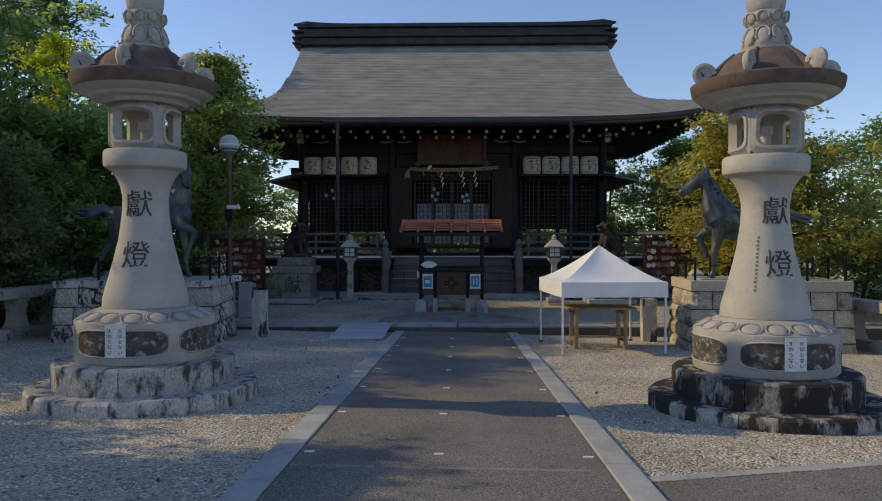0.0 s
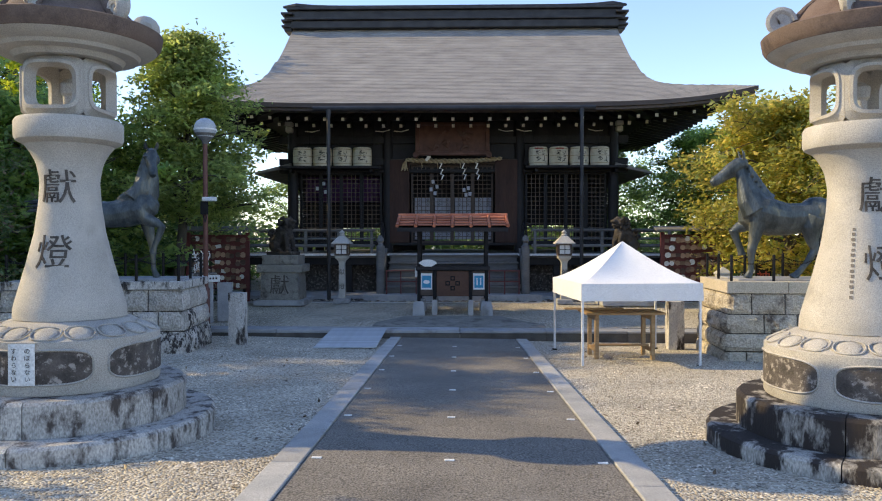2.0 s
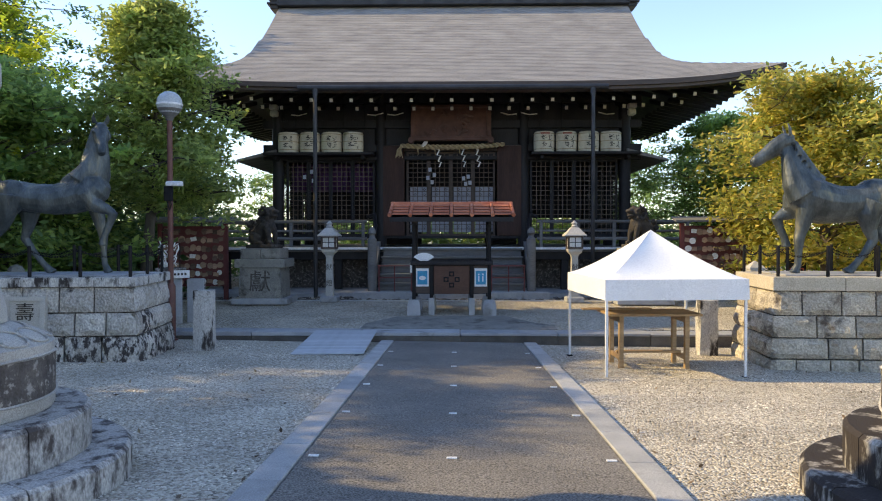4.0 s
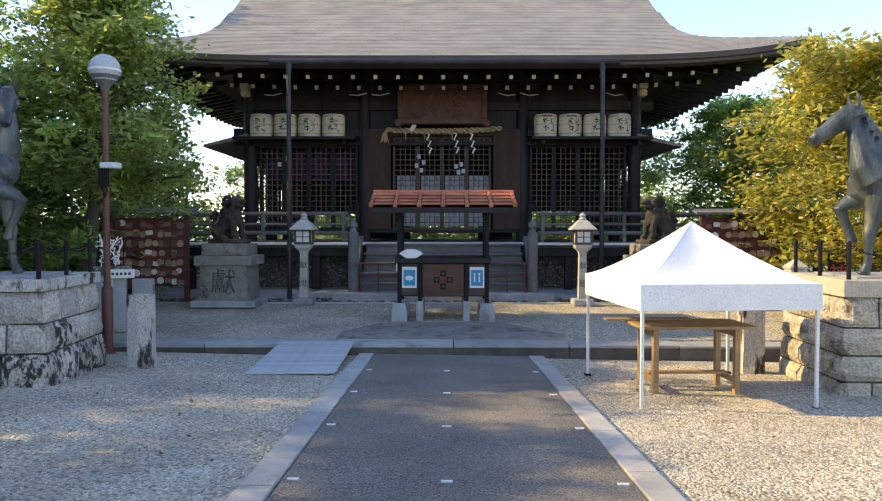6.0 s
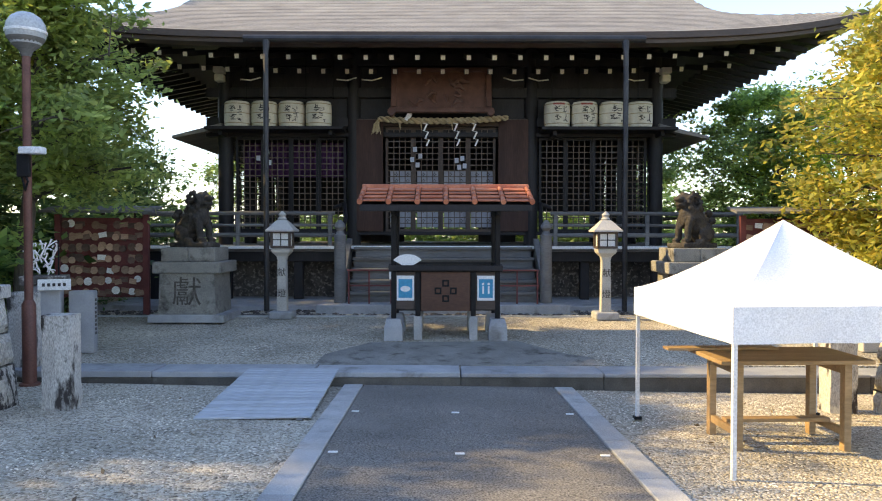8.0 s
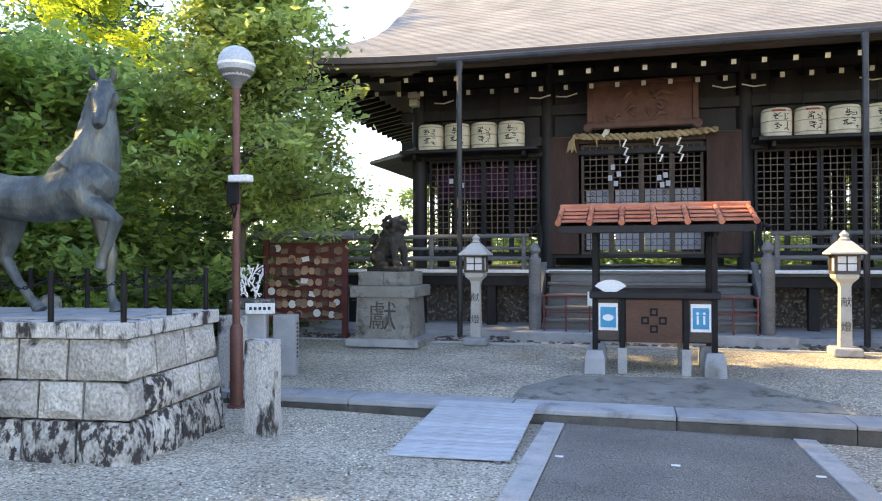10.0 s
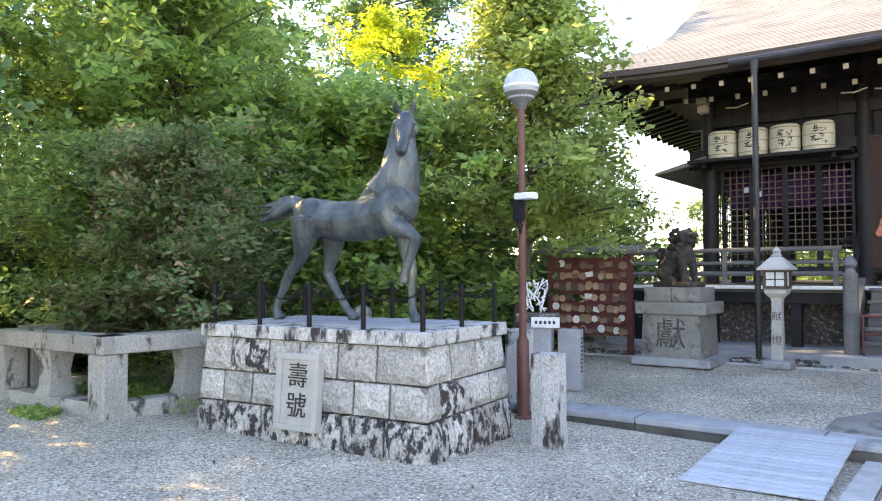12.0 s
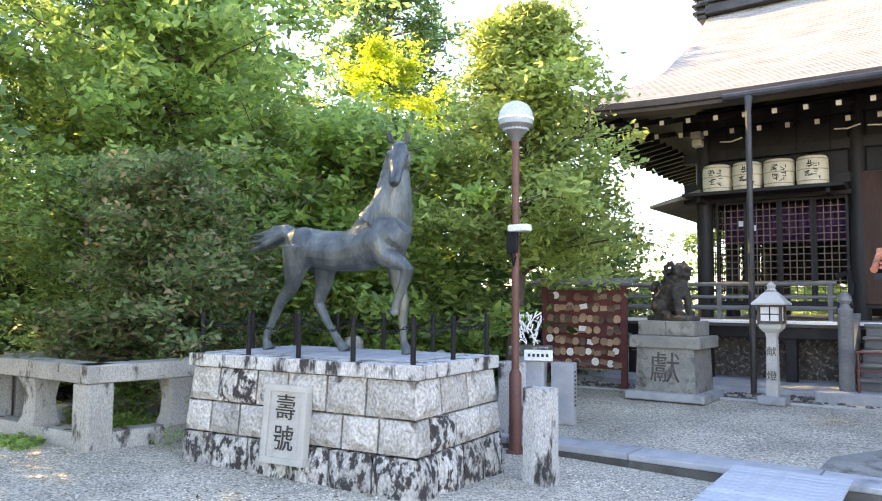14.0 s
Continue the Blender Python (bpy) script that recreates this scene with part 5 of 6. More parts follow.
# ---- guardian lions on stone pedestals ----
def lion(m, label):
    bm = bmesh.new()

    def ball(c, r):
        bmesh.ops.create_icosphere(bm, subdivisions=3, radius=1, matrix=Matrix.Translation(c) @ Matrix.Diagonal((*r, 1)))
    add_box(bm, -0.38, 0.36, -0.2, 0.2, 0, 0.08)
    ball((-0.2, 0, 0.27), (0.19, 0.18, 0.2))
    add_tube(bm, [(-0.24, 0, 0.24), (-0.1, 0, 0.38), (0.04, 0, 0.54), (0.13, 0, 0.66)], [0.16, 0.18, 0.17, 0.14], 14)
    ball((0.12, 0, 0.52), (0.13, 0.15, 0.17))
    for s in (-1, 1):
        add_tube(bm, [(0.12, s * 0.1, 0.5), (0.19, s * 0.11, 0.32), (0.2, s * 0.11, 0.15), (0.28, s * 0.11, 0.1)], [0.085, 0.062, 0.055, 0.06], 10)
        ball((-0.17, s * 0.15, 0.22), (0.16, 0.07, 0.14))
        ball((-0.03, s * 0.16, 0.11), (0.12, 0.05, 0.045))
        ball((0.1, s * 0.13, 0.9), (0.035, 0.03, 0.06))
        for k in range(9):
            a = k * 0.62
            ball((0.07 + 0.12 * math.cos(a + 1.9), s * 0.14, 0.76 + 0.14 * math.sin(a + 1.9)), (0.045, 0.035, 0.045))
    ball((0.16, 0, 0.79), (0.14, 0.14, 0.14))
    ball((0.29, 0, 0.82), (0.08, 0.095, 0.05))
    ball((0.27, 0, 0.72), (0.08, 0.08, 0.03))
    for k in range(12):
        ball((0.02 - 0.022 * k, 0.08 * math.sin(k * 2.4), 0.86 - 0.035 * k), (0.055, 0.055, 0.05))
    for k in range(6):
        ball((-0.38 + 0.03 * math.sin(k * 1.3), 0.05 * math.cos(k * 2.2), 0.26 + 0.065 * k), (0.07, 0.06, 0.06))
    ob = finish("guardian_lion", bm, LIONSTONE, True)
    rm = ob.modifiers.new("blend", "REMESH")
    rm.mode, rm.voxel_size, rm.use_smooth_shade = "VOXEL", 0.014, True
    ob.modifiers.new("soften", "SMOOTH").iterations = 1
    curls = bpy.data.textures.new("curls", "CLOUDS")
    curls.noise_scale, curls.noise_depth = 0.07, 2
    dp = ob.modifiers.new("carving", "DISPLACE")
    dp.texture, dp.strength, dp.mid_level = curls, 0.03, 0.5
    ob.matrix_world = m
    return tagged(ob, label, "statue", "pair of guardian lions")


def lion_pedestal(m, lettered):
    pd = thing("lion_pedestal", "stepped grey stone pedestal carrying a guardian lion", "pedestal", m, "pair of lion pedestals")
    part("foot_slab", box(-0.62, 0.62, -0.54, 0.54, 0, 0.13, 0.02), KERB, pd)
    die = part("die", prism([(-0.47, 0.13), (0.47, 0.13), (0.44, 0.8), (-0.44, 0.8)], -0.45, 0.45), GREYSTONE, pd)
    part("cap_slab", box(-0.55, 0.55, -0.51, 0.51, 0.8, 0.99, 0.02), GREYSTONE, pd, "projecting cap slab")
    part("top_block", box(-0.44, -0.003, -0.4, 0.4, 0.992, 1.22, 0.015), GREYSTONE, pd)
    part("top_block", box(0.003, 0.44, -0.4, 0.4, 0.992, 1.22, 0.015), GREYSTONE, pd)
    if lettered:
        letters("獻", 0.5, LETTER, die, Matrix.Translation((0, -0.453, 0.47)), "large carved character")
    return pd


lion_pedestal(pose(-4.33, 20.95, up(20.9)), True)
lion_pedestal(pose(4.05, 20.95, up(20.9)), True)
lion(pose(-4.33, 20.95, up(20.9) + 1.221, 0, 0, -25), "dark weathered stone guardian lion seated on its pedestal")
lion(pose(4.05, 20.95, up(20.9) + 1.221, 0, 0, 205), "brown weathered stone guardian lion seated on its pedestal")


# ---- racks of votive tablets ----
def ema_rack(m, seed):
    rnd = random.Random(seed)
    rk = thing("votive_rack", "dark red wooden rack hung with round votive tablets", "votive rack", m, "votive racks beside the hall")
    for x in (-0.75, 0.75):
        part("post", box(x - 0.05, x + 0.05, -0.05, 0.05, 0, 1.78, 0.006), DARKRED, rk)
    part("backboard", box(-0.7, 0.7, 0.02, 0.04, 0.32, 1.72, 0.0), DARKRED, rk)
    for k in range(6):
        z = 0.42 + k * 0.24
        part("rail", box(-0.7, 0.7, -0.02, 0.02, z - 0.02, z + 0.02, 0.004), DARKRED, rk)
    rf = part("roof", prism([(-0.3, 1.8), (0.25, 1.9), (0.25, 1.94), (-0.3, 1.84)], -0.95, 0.95), GREYWOOD, rk, "thin board roof")
    rf.data.transform(Matrix(((0, 1, 0, 0), (1, 0, 0, 0), (0, 0, 1, 0), (0, 0, 0, 1))))
    for k in range(7):
        for i in range(11):
            for layer in range(2):
                if rnd.random() < (0.04 if layer == 0 else 0.55):
                    continue
                w = rnd.uniform(0.058, 0.074)
                if rnd.random() < 0.7:
                    bm = lathe([(w, 0), (w, 0.01)], 14, 0, Matrix.Rotation(math.pi / 2, 4, "X"))
                else:
                    bm = box(-w, w, -0.01, 0, -0.045, 0.045, 0.0)
                c = rnd.random()
                ob = part("tablet", bm, EMA if c < 0.62 else (EMADARK if c < 0.86 else PAPER), rk)
                ob.matrix_local = pose(-0.63 + i * 0.126 + rnd.uniform(-0.025, 0.025), -0.03 - 0.016 * layer - 0.01 * rnd.random(), 0.42 + k * 0.195 + rnd.uniform(-0.03, 0.03), rnd.uniform(-6, 6), rnd.uniform(-14, 14), 0)
    return rk


ema_rack(pose(-6.15, 21.5, 0, 0, 0, 4), 1)
ema_rack(pose(5.9, 21.5, 0, 0, 0, -4), 2)


# ---- lamp post, bollards, small stones ----
lp = thing("lamp_post", "red brown steel lamp post with a frosted globe", "street lamp", pose(-4.85, 16.82, low(-4.85, 16.8)))
part("lower_tube", lathe([(0.11, 0), (0.11, 0.03), (0.075, 0.04), (0.075, 0.92), (0.05, 0.97)], 18), POLE, lp, "", True)
part("upper_tube", lathe([(0.046, 0.96), (0.044, 3.72)], 16), POLE, lp, "", True)
part("globe_holder", lathe([(0.05, 3.7), (0.07, 3.76), (0.14, 3.82), (0.2, 3.9)], 22), GREYWOOD, lp, "metal globe holder", True)
part("globe", lathe([(0.15, 3.83), (0.205, 3.92), (0.212, 3.98), (0.2, 4.06), (0.16, 4.13), (0.09, 4.18), (0.01, 4.2)], 26), GLASS, lp, "frosted glass globe", True)
part("globe_band", lathe([(0.216, 3.955), (0.218, 3.97), (0.218, 3.985), (0.2, 3.99)], 26), STEEL, lp)
part("cable_box", box(-0.07, 0.07, -0.1, -0.045, 2.35, 2.6, 0.01), BLACK, lp, "black cable clamp")
fl = part("flood_light", box(-0.02, 0.24, -0.16, -0.03, 2.6, 2.68, 0.015), STEEL, lp, "small white flood light")
part("cable", tube([(0.0, -0.06, 2.4), (0.06, -0.1, 2.3), (0.02, -0.08, 2.2), (-0.03, -0.06, 2.35)], 0.012, 6), BLACK, lp)


def bollard(m, seed, label):
    rnd = random.Random(seed)
    bm = bmesh.new()
    rings = []
    for j in range(9):
        z = -0.15 + j * 1.06 / 8
        r = 0.165 - 0.01 * j / 8
        rings.append([bm.verts.new((r * cx + rnd.uniform(-0.006, 0.006), r * cy + rnd.uniform(-0.006, 0.006), z)) for cx, cy in ((-0.85, -0.7), (0, -0.8), (0.85, -0.7), (0.9, 0), (0.85, 0.7), (0, 0.8), (-0.85, 0.7), (-0.9, 0))])
    for a, b in zip(rings, rings[1:]):
        for k in range(8):
            bm.faces.new((a[k], a[(k + 1) % 8], b[(k + 1) % 8], b[k]))
    bm.faces.new(rings[-1])
    ob = finish("stone_post", bm, MOSSY)
    ob.matrix_world = m
    return tagged(ob, label, "stone post", "rough stone posts")


bollard(pose(-3.87, 15.62, low(-3.9, 15.6)), 1, "rough square granite post beside the lamp")
bollard(pose(3.85, 16.0, low(3.9, 16.0) - 0.06), 2, "brown rough stone post behind the tent")
ob = tagged(finish("stone_marker", box(-0.155, 0.155, -0.09, 0.09, 0, 0.82, 0.012), KERB), "flat grey stone marker with a line of small writing", "stone marker")
ob.matrix_world = pose(-4.93, 18.25, up(18.3), 0, 0, 10)
for k in range(9):
    b_ = part("writing_mark", box(0.154, 0.158, -0.035, 0.035, 0.24 + k * 0.055, 0.275 + k * 0.055), INK, ob)
sp = thing("stone_stand", "squat stone stand with knotted white paper fortunes", "stone stand", pose(-5.35, 18.1, up(18.1), 0, 0, 20))
part("pier", box(-0.2, 0.2, -0.17, 0.17, 0, 0.92, 0.02), KERB, sp)
part("slab", box(-0.27, 0.27, -0.22, 0.22, 0.922, 1.04, 0.015), DARKSTONE, sp)
part("sign_plate", box(-0.05, 0.33, -0.26, -0.235, 0.86, 1.0, 0.004), WHITE, sp, "white sign plate")
for k in range(5):
    part("sign_mark", box(0.0 + k * 0.06, 0.035 + k * 0.06, -0.265, -0.26, 0.91, 0.95), INK, sp)
random.seed(21)
for k in range(48):
    p = Vector((random.uniform(-0.2, 0.14), random.uniform(-0.1, 0.1), random.uniform(1.08, 1.46)))
    d = Vector((random.uniform(-0.05, 0.05), random.uniform(-0.03, 0.03), random.uniform(-0.09, 0.09)))
    part("paper_knot", tube([p - d, p + Vector((0.01, 0, 0.01)), p + d], [0.014, 0.009, 0.016], 5, 0.4), PAPER, sp)
for x in (-0.2, 0.16):
    part("rack_rod", tube([(x, 0, 1.04), (x, 0, 1.5)], 0.01, 6), BLACK, sp)
st = thing("gate_stone", "weathered upright stone behind the lamp", "stone post", pose(-5.15, 17.25, -0.25, 0, 0, 8))
part("slab", box(-0.16, 0.16, -0.1, 0.1, 0, 1.0, 0.03), MOSSY, st)
sp2 = thing("capped_post", "short stone post with a pyramid cap", "stone post", pose(5.55, 18.4, up(18.4)))
part("shaft", box(-0.13, 0.13, -0.13, 0.13, 0, 0.98, 0.015), GRANITE, sp2)
part("cap", lathe([(0.2, 0.982), (0.2, 1.02), (0.02, 1.14)], 4, math.pi / 4), GRANITE, sp2)

sb = thing("signboard", "dark upright signboard with red painted characters", "signboard", pose(6.95, 19.75, up(19.7), 0, 0, -12))
part("board", box(-0.17, 0.17, -0.02, 0.02, 0.25, 1.32, 0.006), BLACK, sb)
for x in (-0.13, 0.13):
    part("leg", box(x - 0.025, x + 0.025, 0.021, 0.06, 0, 1.2, 0.004), BLACK, sb)
for k, ch in enumerate("守神"):
    letters(ch, 0.3, REDPAINT, sb, Matrix.Translation((0, -0.024, 1.1 - 0.33 * k)), "red painted character")
nb_ = thing("notice_board", "small white notice board on two thin posts", "notice board", pose(9.9, 24.0, up(24), 0, 0, -20))
part("board", box(-0.3, 0.3, -0.015, 0.015, 0.7, 1.1, 0.006), WHITE, nb_)
for x in (-0.25, 0.25):
    part("post", box(x - 0.02, x + 0.02, 0.016, 0.05, 0, 1.05, 0.004), GREYWOOD, nb_)
for k in range(4):
    part("writing_mark", box(-0.22, 0.2 - 0.05 * (k % 2), -0.018, -0.015, 0.79 + 0.07 * k, 0.81 + 0.07 * k), INK, nb_)

# boarded ramp over the kerb
rp = thing("wheelchair_ramp", "grey weathered ramp of narrow boards leading over the kerb", "ramp")
zt, zb = -0.138, low(-1.9, 15.2) + 0.03
nb = 17
for k in range(nb):
    u = (k + 0.5) / nb
    bm = box(-0.53, 0.53, -0.048, 0.048, -0.02, 0.0, 0.004)
    ob = part("board", bm, RAMPWOOD, rp)
    ob.matrix_local = pose(-1.93, 15.2 + 1.95 * u, zb + (zt - zb) * u, math.degrees(math.atan2(zt - zb, 1.95)), 0, 4 * (1 - u))
for x in (-2.35, -1.93, -1.5):
    bm = bmesh.new()
    vs = [(x - 0.025, 15.2, zb - 0.05), (x + 0.025, 15.2, zb - 0.05), (x + 0.025, 17.0, zt - 0.09), (x - 0.025, 17.0, zt - 0.09)]
    lo_ = [bm.verts.new(v) for v in vs]
    hi_ = [bm.verts.new((v[0], v[1], v[2] + (0.028 if v[1] < 16 else 0.05))) for v in vs]
    bm.faces.new(lo_)
    bm.faces.new(hi_)
    for k in range(4):
        bm.faces.new((lo_[k], lo_[(k + 1) % 4], hi_[(k + 1) % 4], hi_[k]))
    part("bearer", bm, GREYWOOD, rp)

# ---- things on the hall front ----
def barrel(m, red):
    br = thing("sake_barrel", "straw-matted sake barrel with dark brush marks" + (" and a red band" if red else ""), "barrel", m, "sake barrels on the shelves")
    body = part("body", lathe([(0.24, 0), (0.27, 0.02), (0.285, 0.15), (0.285, 0.4), (0.275, 0.53), (0.25, 0.56), (0.2, 0.565)], 28), MAT, br, "", True)
    for z in (0.08, 0.3, 0.5):
        part("rope_band", lathe([(0.286, z - 0.008), (0.292, z), (0.286, z + 0.008)], 28), STRAW, br)
    random.seed(int(m.translation.x * 100) % 7)
    for cx, cz in ((-0.02, 0.38), (-0.02, 0.2), (0.13, 0.38), (0.13, 0.28), (0.13, 0.18)):
        for j in range(9 if cx < 0.1 else 3):
            a = -math.pi / 2 + (cx + random.uniform(-0.045, 0.045)) / 0.289
            ob = part("brush_mark", box(-random.uniform(0.02, 0.05), random.uniform(0.02, 0.05), -0.004, 0.004, -0.007, 0.007), INK, body)
            ob.matrix_local = Matrix.Translation((0.289 * math.cos(a), 0.289 * math.sin(a), cz + random.uniform(-0.055, 0.055))) @ Matrix.Rotation(a + math.pi / 2, 4, "Z") @ Matrix.Rotation(random.choice((0, 0, 1.57, 0.5, -0.6)), 4, "Y")
    if red:
        for j in range(5):
            a = -math.pi / 2 + (j - 2) * 0.16
            ob = part("red_mark", box(-0.035, 0.035, -0.003, 0.003, -0.02, 0.02), REDPAINT, body)
            ob.matrix_local = Matrix.Translation((0.287 * math.cos(a), 0.287 * math.sin(a), 0.5)) @ Matrix.Rotation(a + math.pi / 2, 4, "Z")
    return br


for k in range(4):
    barrel(pose(-4.66 + k * 0.595, 24.78, 3.77), False)
for k in range(4):
    barrel(pose(2.37 + k * 0.605, 24.78, 3.77), k < 2)

pq = thing("carved_plaque", "large carved reddish wooden plaque over the door", "plaque", pose(X0 - 0.03, 24.6, 4.08, -10, 0, 0) @ Matrix.Diagonal((0.9, 1, 1, 1)))
part("board", box(-1.1, 1.1, -0.02, 0.03, 0.1, 0.95, 0.01), PLAQUEWOOD, pq)
for x0, x1, z0, z1 in ((-1.22, 1.22, 0.92, 1.02), (-1.22, 1.22, 0.0, 0.12), (-1.22, -1.08, 0.121, 0.919), (1.08, 1.22, 0.121, 0.919)):
    part("frame_rail", box(x0, x1, -0.06, 0.05, z0, z1, 0.02), PLAQUEWOOD, pq)
random.seed(5)
for cx in (-0.5, 0.45):
    for k in range(9):
        p = Vector((cx + random.uniform(-0.4, 0.4), -0.03, 0.5 + random.uniform(-0.25, 0.25)))
        q = p + Vector((random.uniform(-0.3, 0.3), 0, random.uniform(-0.18, 0.18)))
        part("relief", tube([p, (p + q) / 2 + Vector((0, 0, random.uniform(-0.08, 0.08))), q], [0.03, 0.055, 0.02], 6), PLAQUEWOOD, pq, smooth=True)
for sx in (-1, 1):
    part("corner_scroll", lathe([(0.09, -0.06), (0.1, 0.0), (0.09, 0.06)], 16, 0, Matrix.Translation((sx * 1.2, 0, 0.02)) @ Matrix.Rotation(math.pi / 2, 4, "X")), PLAQUEWOOD, pq)

# twisted straw rope with paper streamers
rope = thing("straw_rope", "twisted straw rope with white zigzag paper streamers", "sacred rope", pose(X0, 24.8, 3.98))
for s in (0, math.pi):
    pts, rad = [], []
    for k in range(121):
        u = k / 120
        x = -1.42 + 2.86 * u
        th = k * 0.55 + s
        z = -0.12 * (1 - (2 * u - 1) ** 2) * 0.5 + 0.03 * u
        pts.append((x, 0.035 * math.cos(th), z + 0.035 * math.sin(th)))
        rad.append(0.042 if 4 < k < 112 else 0.03)
    part("strand", tube(pts, rad, 7), STRAW, rope, "", True)
for k in range(9):
    part("tail_straw", tube([(-1.4, 0, -0.02), (-1.5 + 0.01 * k, 0.01 * (k % 3), -0.12), (-1.56 + 0.025 * k, 0.02 * (k % 2), -0.34 + 0.02 * (k % 4))], [0.03, 0.022, 0.006], 5), STRAW, rope)
for x in (-0.95, -0.48, 0.2, 0.68):
    part("straw_tuft", tube([(x, 0, -0.08), (x + 0.02, 0, -0.25)], [0.02, 0.008], 5), STRAW, rope)


def streamer(x, z, k0):
    pts = [(0, 0), (0.09, -0.02), (0.02, -0.17), (0.12, -0.19), (0.05, -0.34), (0.14, -0.36), (0.08, -0.5)]
    bm = bmesh.new()
    for (ax, az), (bx, bz) in zip(pts, pts[1:]):
        vs = [bm.verts.new(v) for v in ((ax, 0, az), (ax + 0.038, 0, az), (bx + 0.038, 0.01, bz), (bx, 0.01, bz))]
        bm.faces.new(vs)
    ob = part("paper_streamer", bm, PAPER, rope, "white zigzag paper streamer")
    ob.matrix_local = pose(x, -0.07, z, 0, 0, k0)
    ob.modifiers.new("thick", "SOLIDIFY").thickness = 0.004


for x, k0 in ((-0.45, 8), (0.22, -12), (0.62, 6)):
    streamer(x, -0.1, k0)
bm = tube([(-0.8, -0.06, -0.04), (-0.72, -0.09, 0.08), (-0.68, -0.1, 0.2)], [0.06, 0.07, 0.02], 6, 0.4)
part("paper_bow", bm, PAPER, rope, "white paper bow")

# papers pasted on the lattice, cloth and curtains inside
random.seed(31)
for x, z in ((-0.62, 3.35), (-0.5, 3.2), (-0.68, 3.12), (-0.56, 3.0), (0.32, 3.1), (0.45, 3.15), (0.38, 2.95), (0.5, 2.98), (-3.95, 3.3), (-3.9, 3.05), (-4.15, 3.15)):
    ob = tagged(finish("paper_charm", box(-0.045, 0.045, -0.004, 0.0, -0.055, 0.055), CLOTH), "small greyish white paper charm pasted on the lattice", "paper charm", "charms on the lattice")
    ob.matrix_world = pose(X0 + x, WALL_Y - 0.035, z, 0, random.uniform(-4, 4), 0)


def curtain(x0, x1, z0, z1, y, mat, label, waves=14):
    bm = bmesh.new()
    n = waves * 6
    a = [bm.verts.new((x0 + (x1 - x0) * i / n, y + 0.03 * math.sin(i * math.pi / 3), z1)) for i in range(n + 1)]
    b = [bm.verts.new((x0 + (x1 - x0) * i / n, y + 0.04 * math.sin(i * math.pi / 3 + 0.3), z0)) for i in range(n + 1)]
    for i in range(n):
        bm.faces.new((a[i], a[i + 1], b[i + 1], b[i]))
    ob = finish("curtain", bm, mat, True)
    ob.modifiers.new("thick", "SOLIDIFY").thickness = 0.004
    return tagged(ob, label, "curtain")


curtain(X0 - 4.6, X0 - 2.2, 2.75, 3.55, 25.6, PURPLE, "dark purple curtain hung inside the side bay")
for k in range(4):
    x = X0 - 0.93 + k * 0.62
    c = tagged(finish("crest_cloth", prism([(x - 0.27, 1.6), (x + 0.27, 1.6), (x + 0.27, 2.9), (x - 0.27, 2.9)], 25.55, 25.56), CLOTH), "pale cloth with dark crests hung behind the door", "cloth", "crest cloths behind the door")
    for i in (-0.13, 0.13):
        for z in (1.75, 1.98, 2.21, 2.44, 2.67, 2.82):
            for dx, dz in ((0, 0.03), (0, -0.03), (0.03, 0), (-0.03, 0)):
                b_ = part("crest_mark", box(x + i + dx - 0.012, x + i + dx + 0.012, 25.544, 25.549, z + dz - 0.012, z + dz + 0.012), INK, c)

# carved bracket ends and pale-edged arms under the eaves
for sx in (-1, 1):
    bk = part("bracket_end", box(-0.11, 0.11, -0.15, 0.15, -0.13, 0.0, 0.02), BEAMEND, hall, "pale carved bracket end")
    bk.matrix_local = pose(sx * 4.95, 24.95, 5.13)
    bk = part("bracket_end", box(-0.1, 0.1, -0.15, 0.15, -0.16, 0.0, 0.03), BEAMEND, hall)
    bk.matrix_local = pose(sx * 4.95, 25.0, 4.98)
    for x in (4.2, 2.1, 1.55):
        arm = part("bracket_arm", tube([(sx * (x - 0.22), 24.7, 4.86), (sx * x, 24.7, 4.8), (sx * (x + 0.22), 24.7, 4.82)], 0.014, 6), BEAMEND, hall, "thin pale edge of a bracket arm")
    for x in (4.3, 3.0, 2.4):
        part("hanger_rod", tube([(sx * x, 24.75, 4.35), (sx * x, 24.75, 5.3)], 0.012, 6), BLACK, hall)

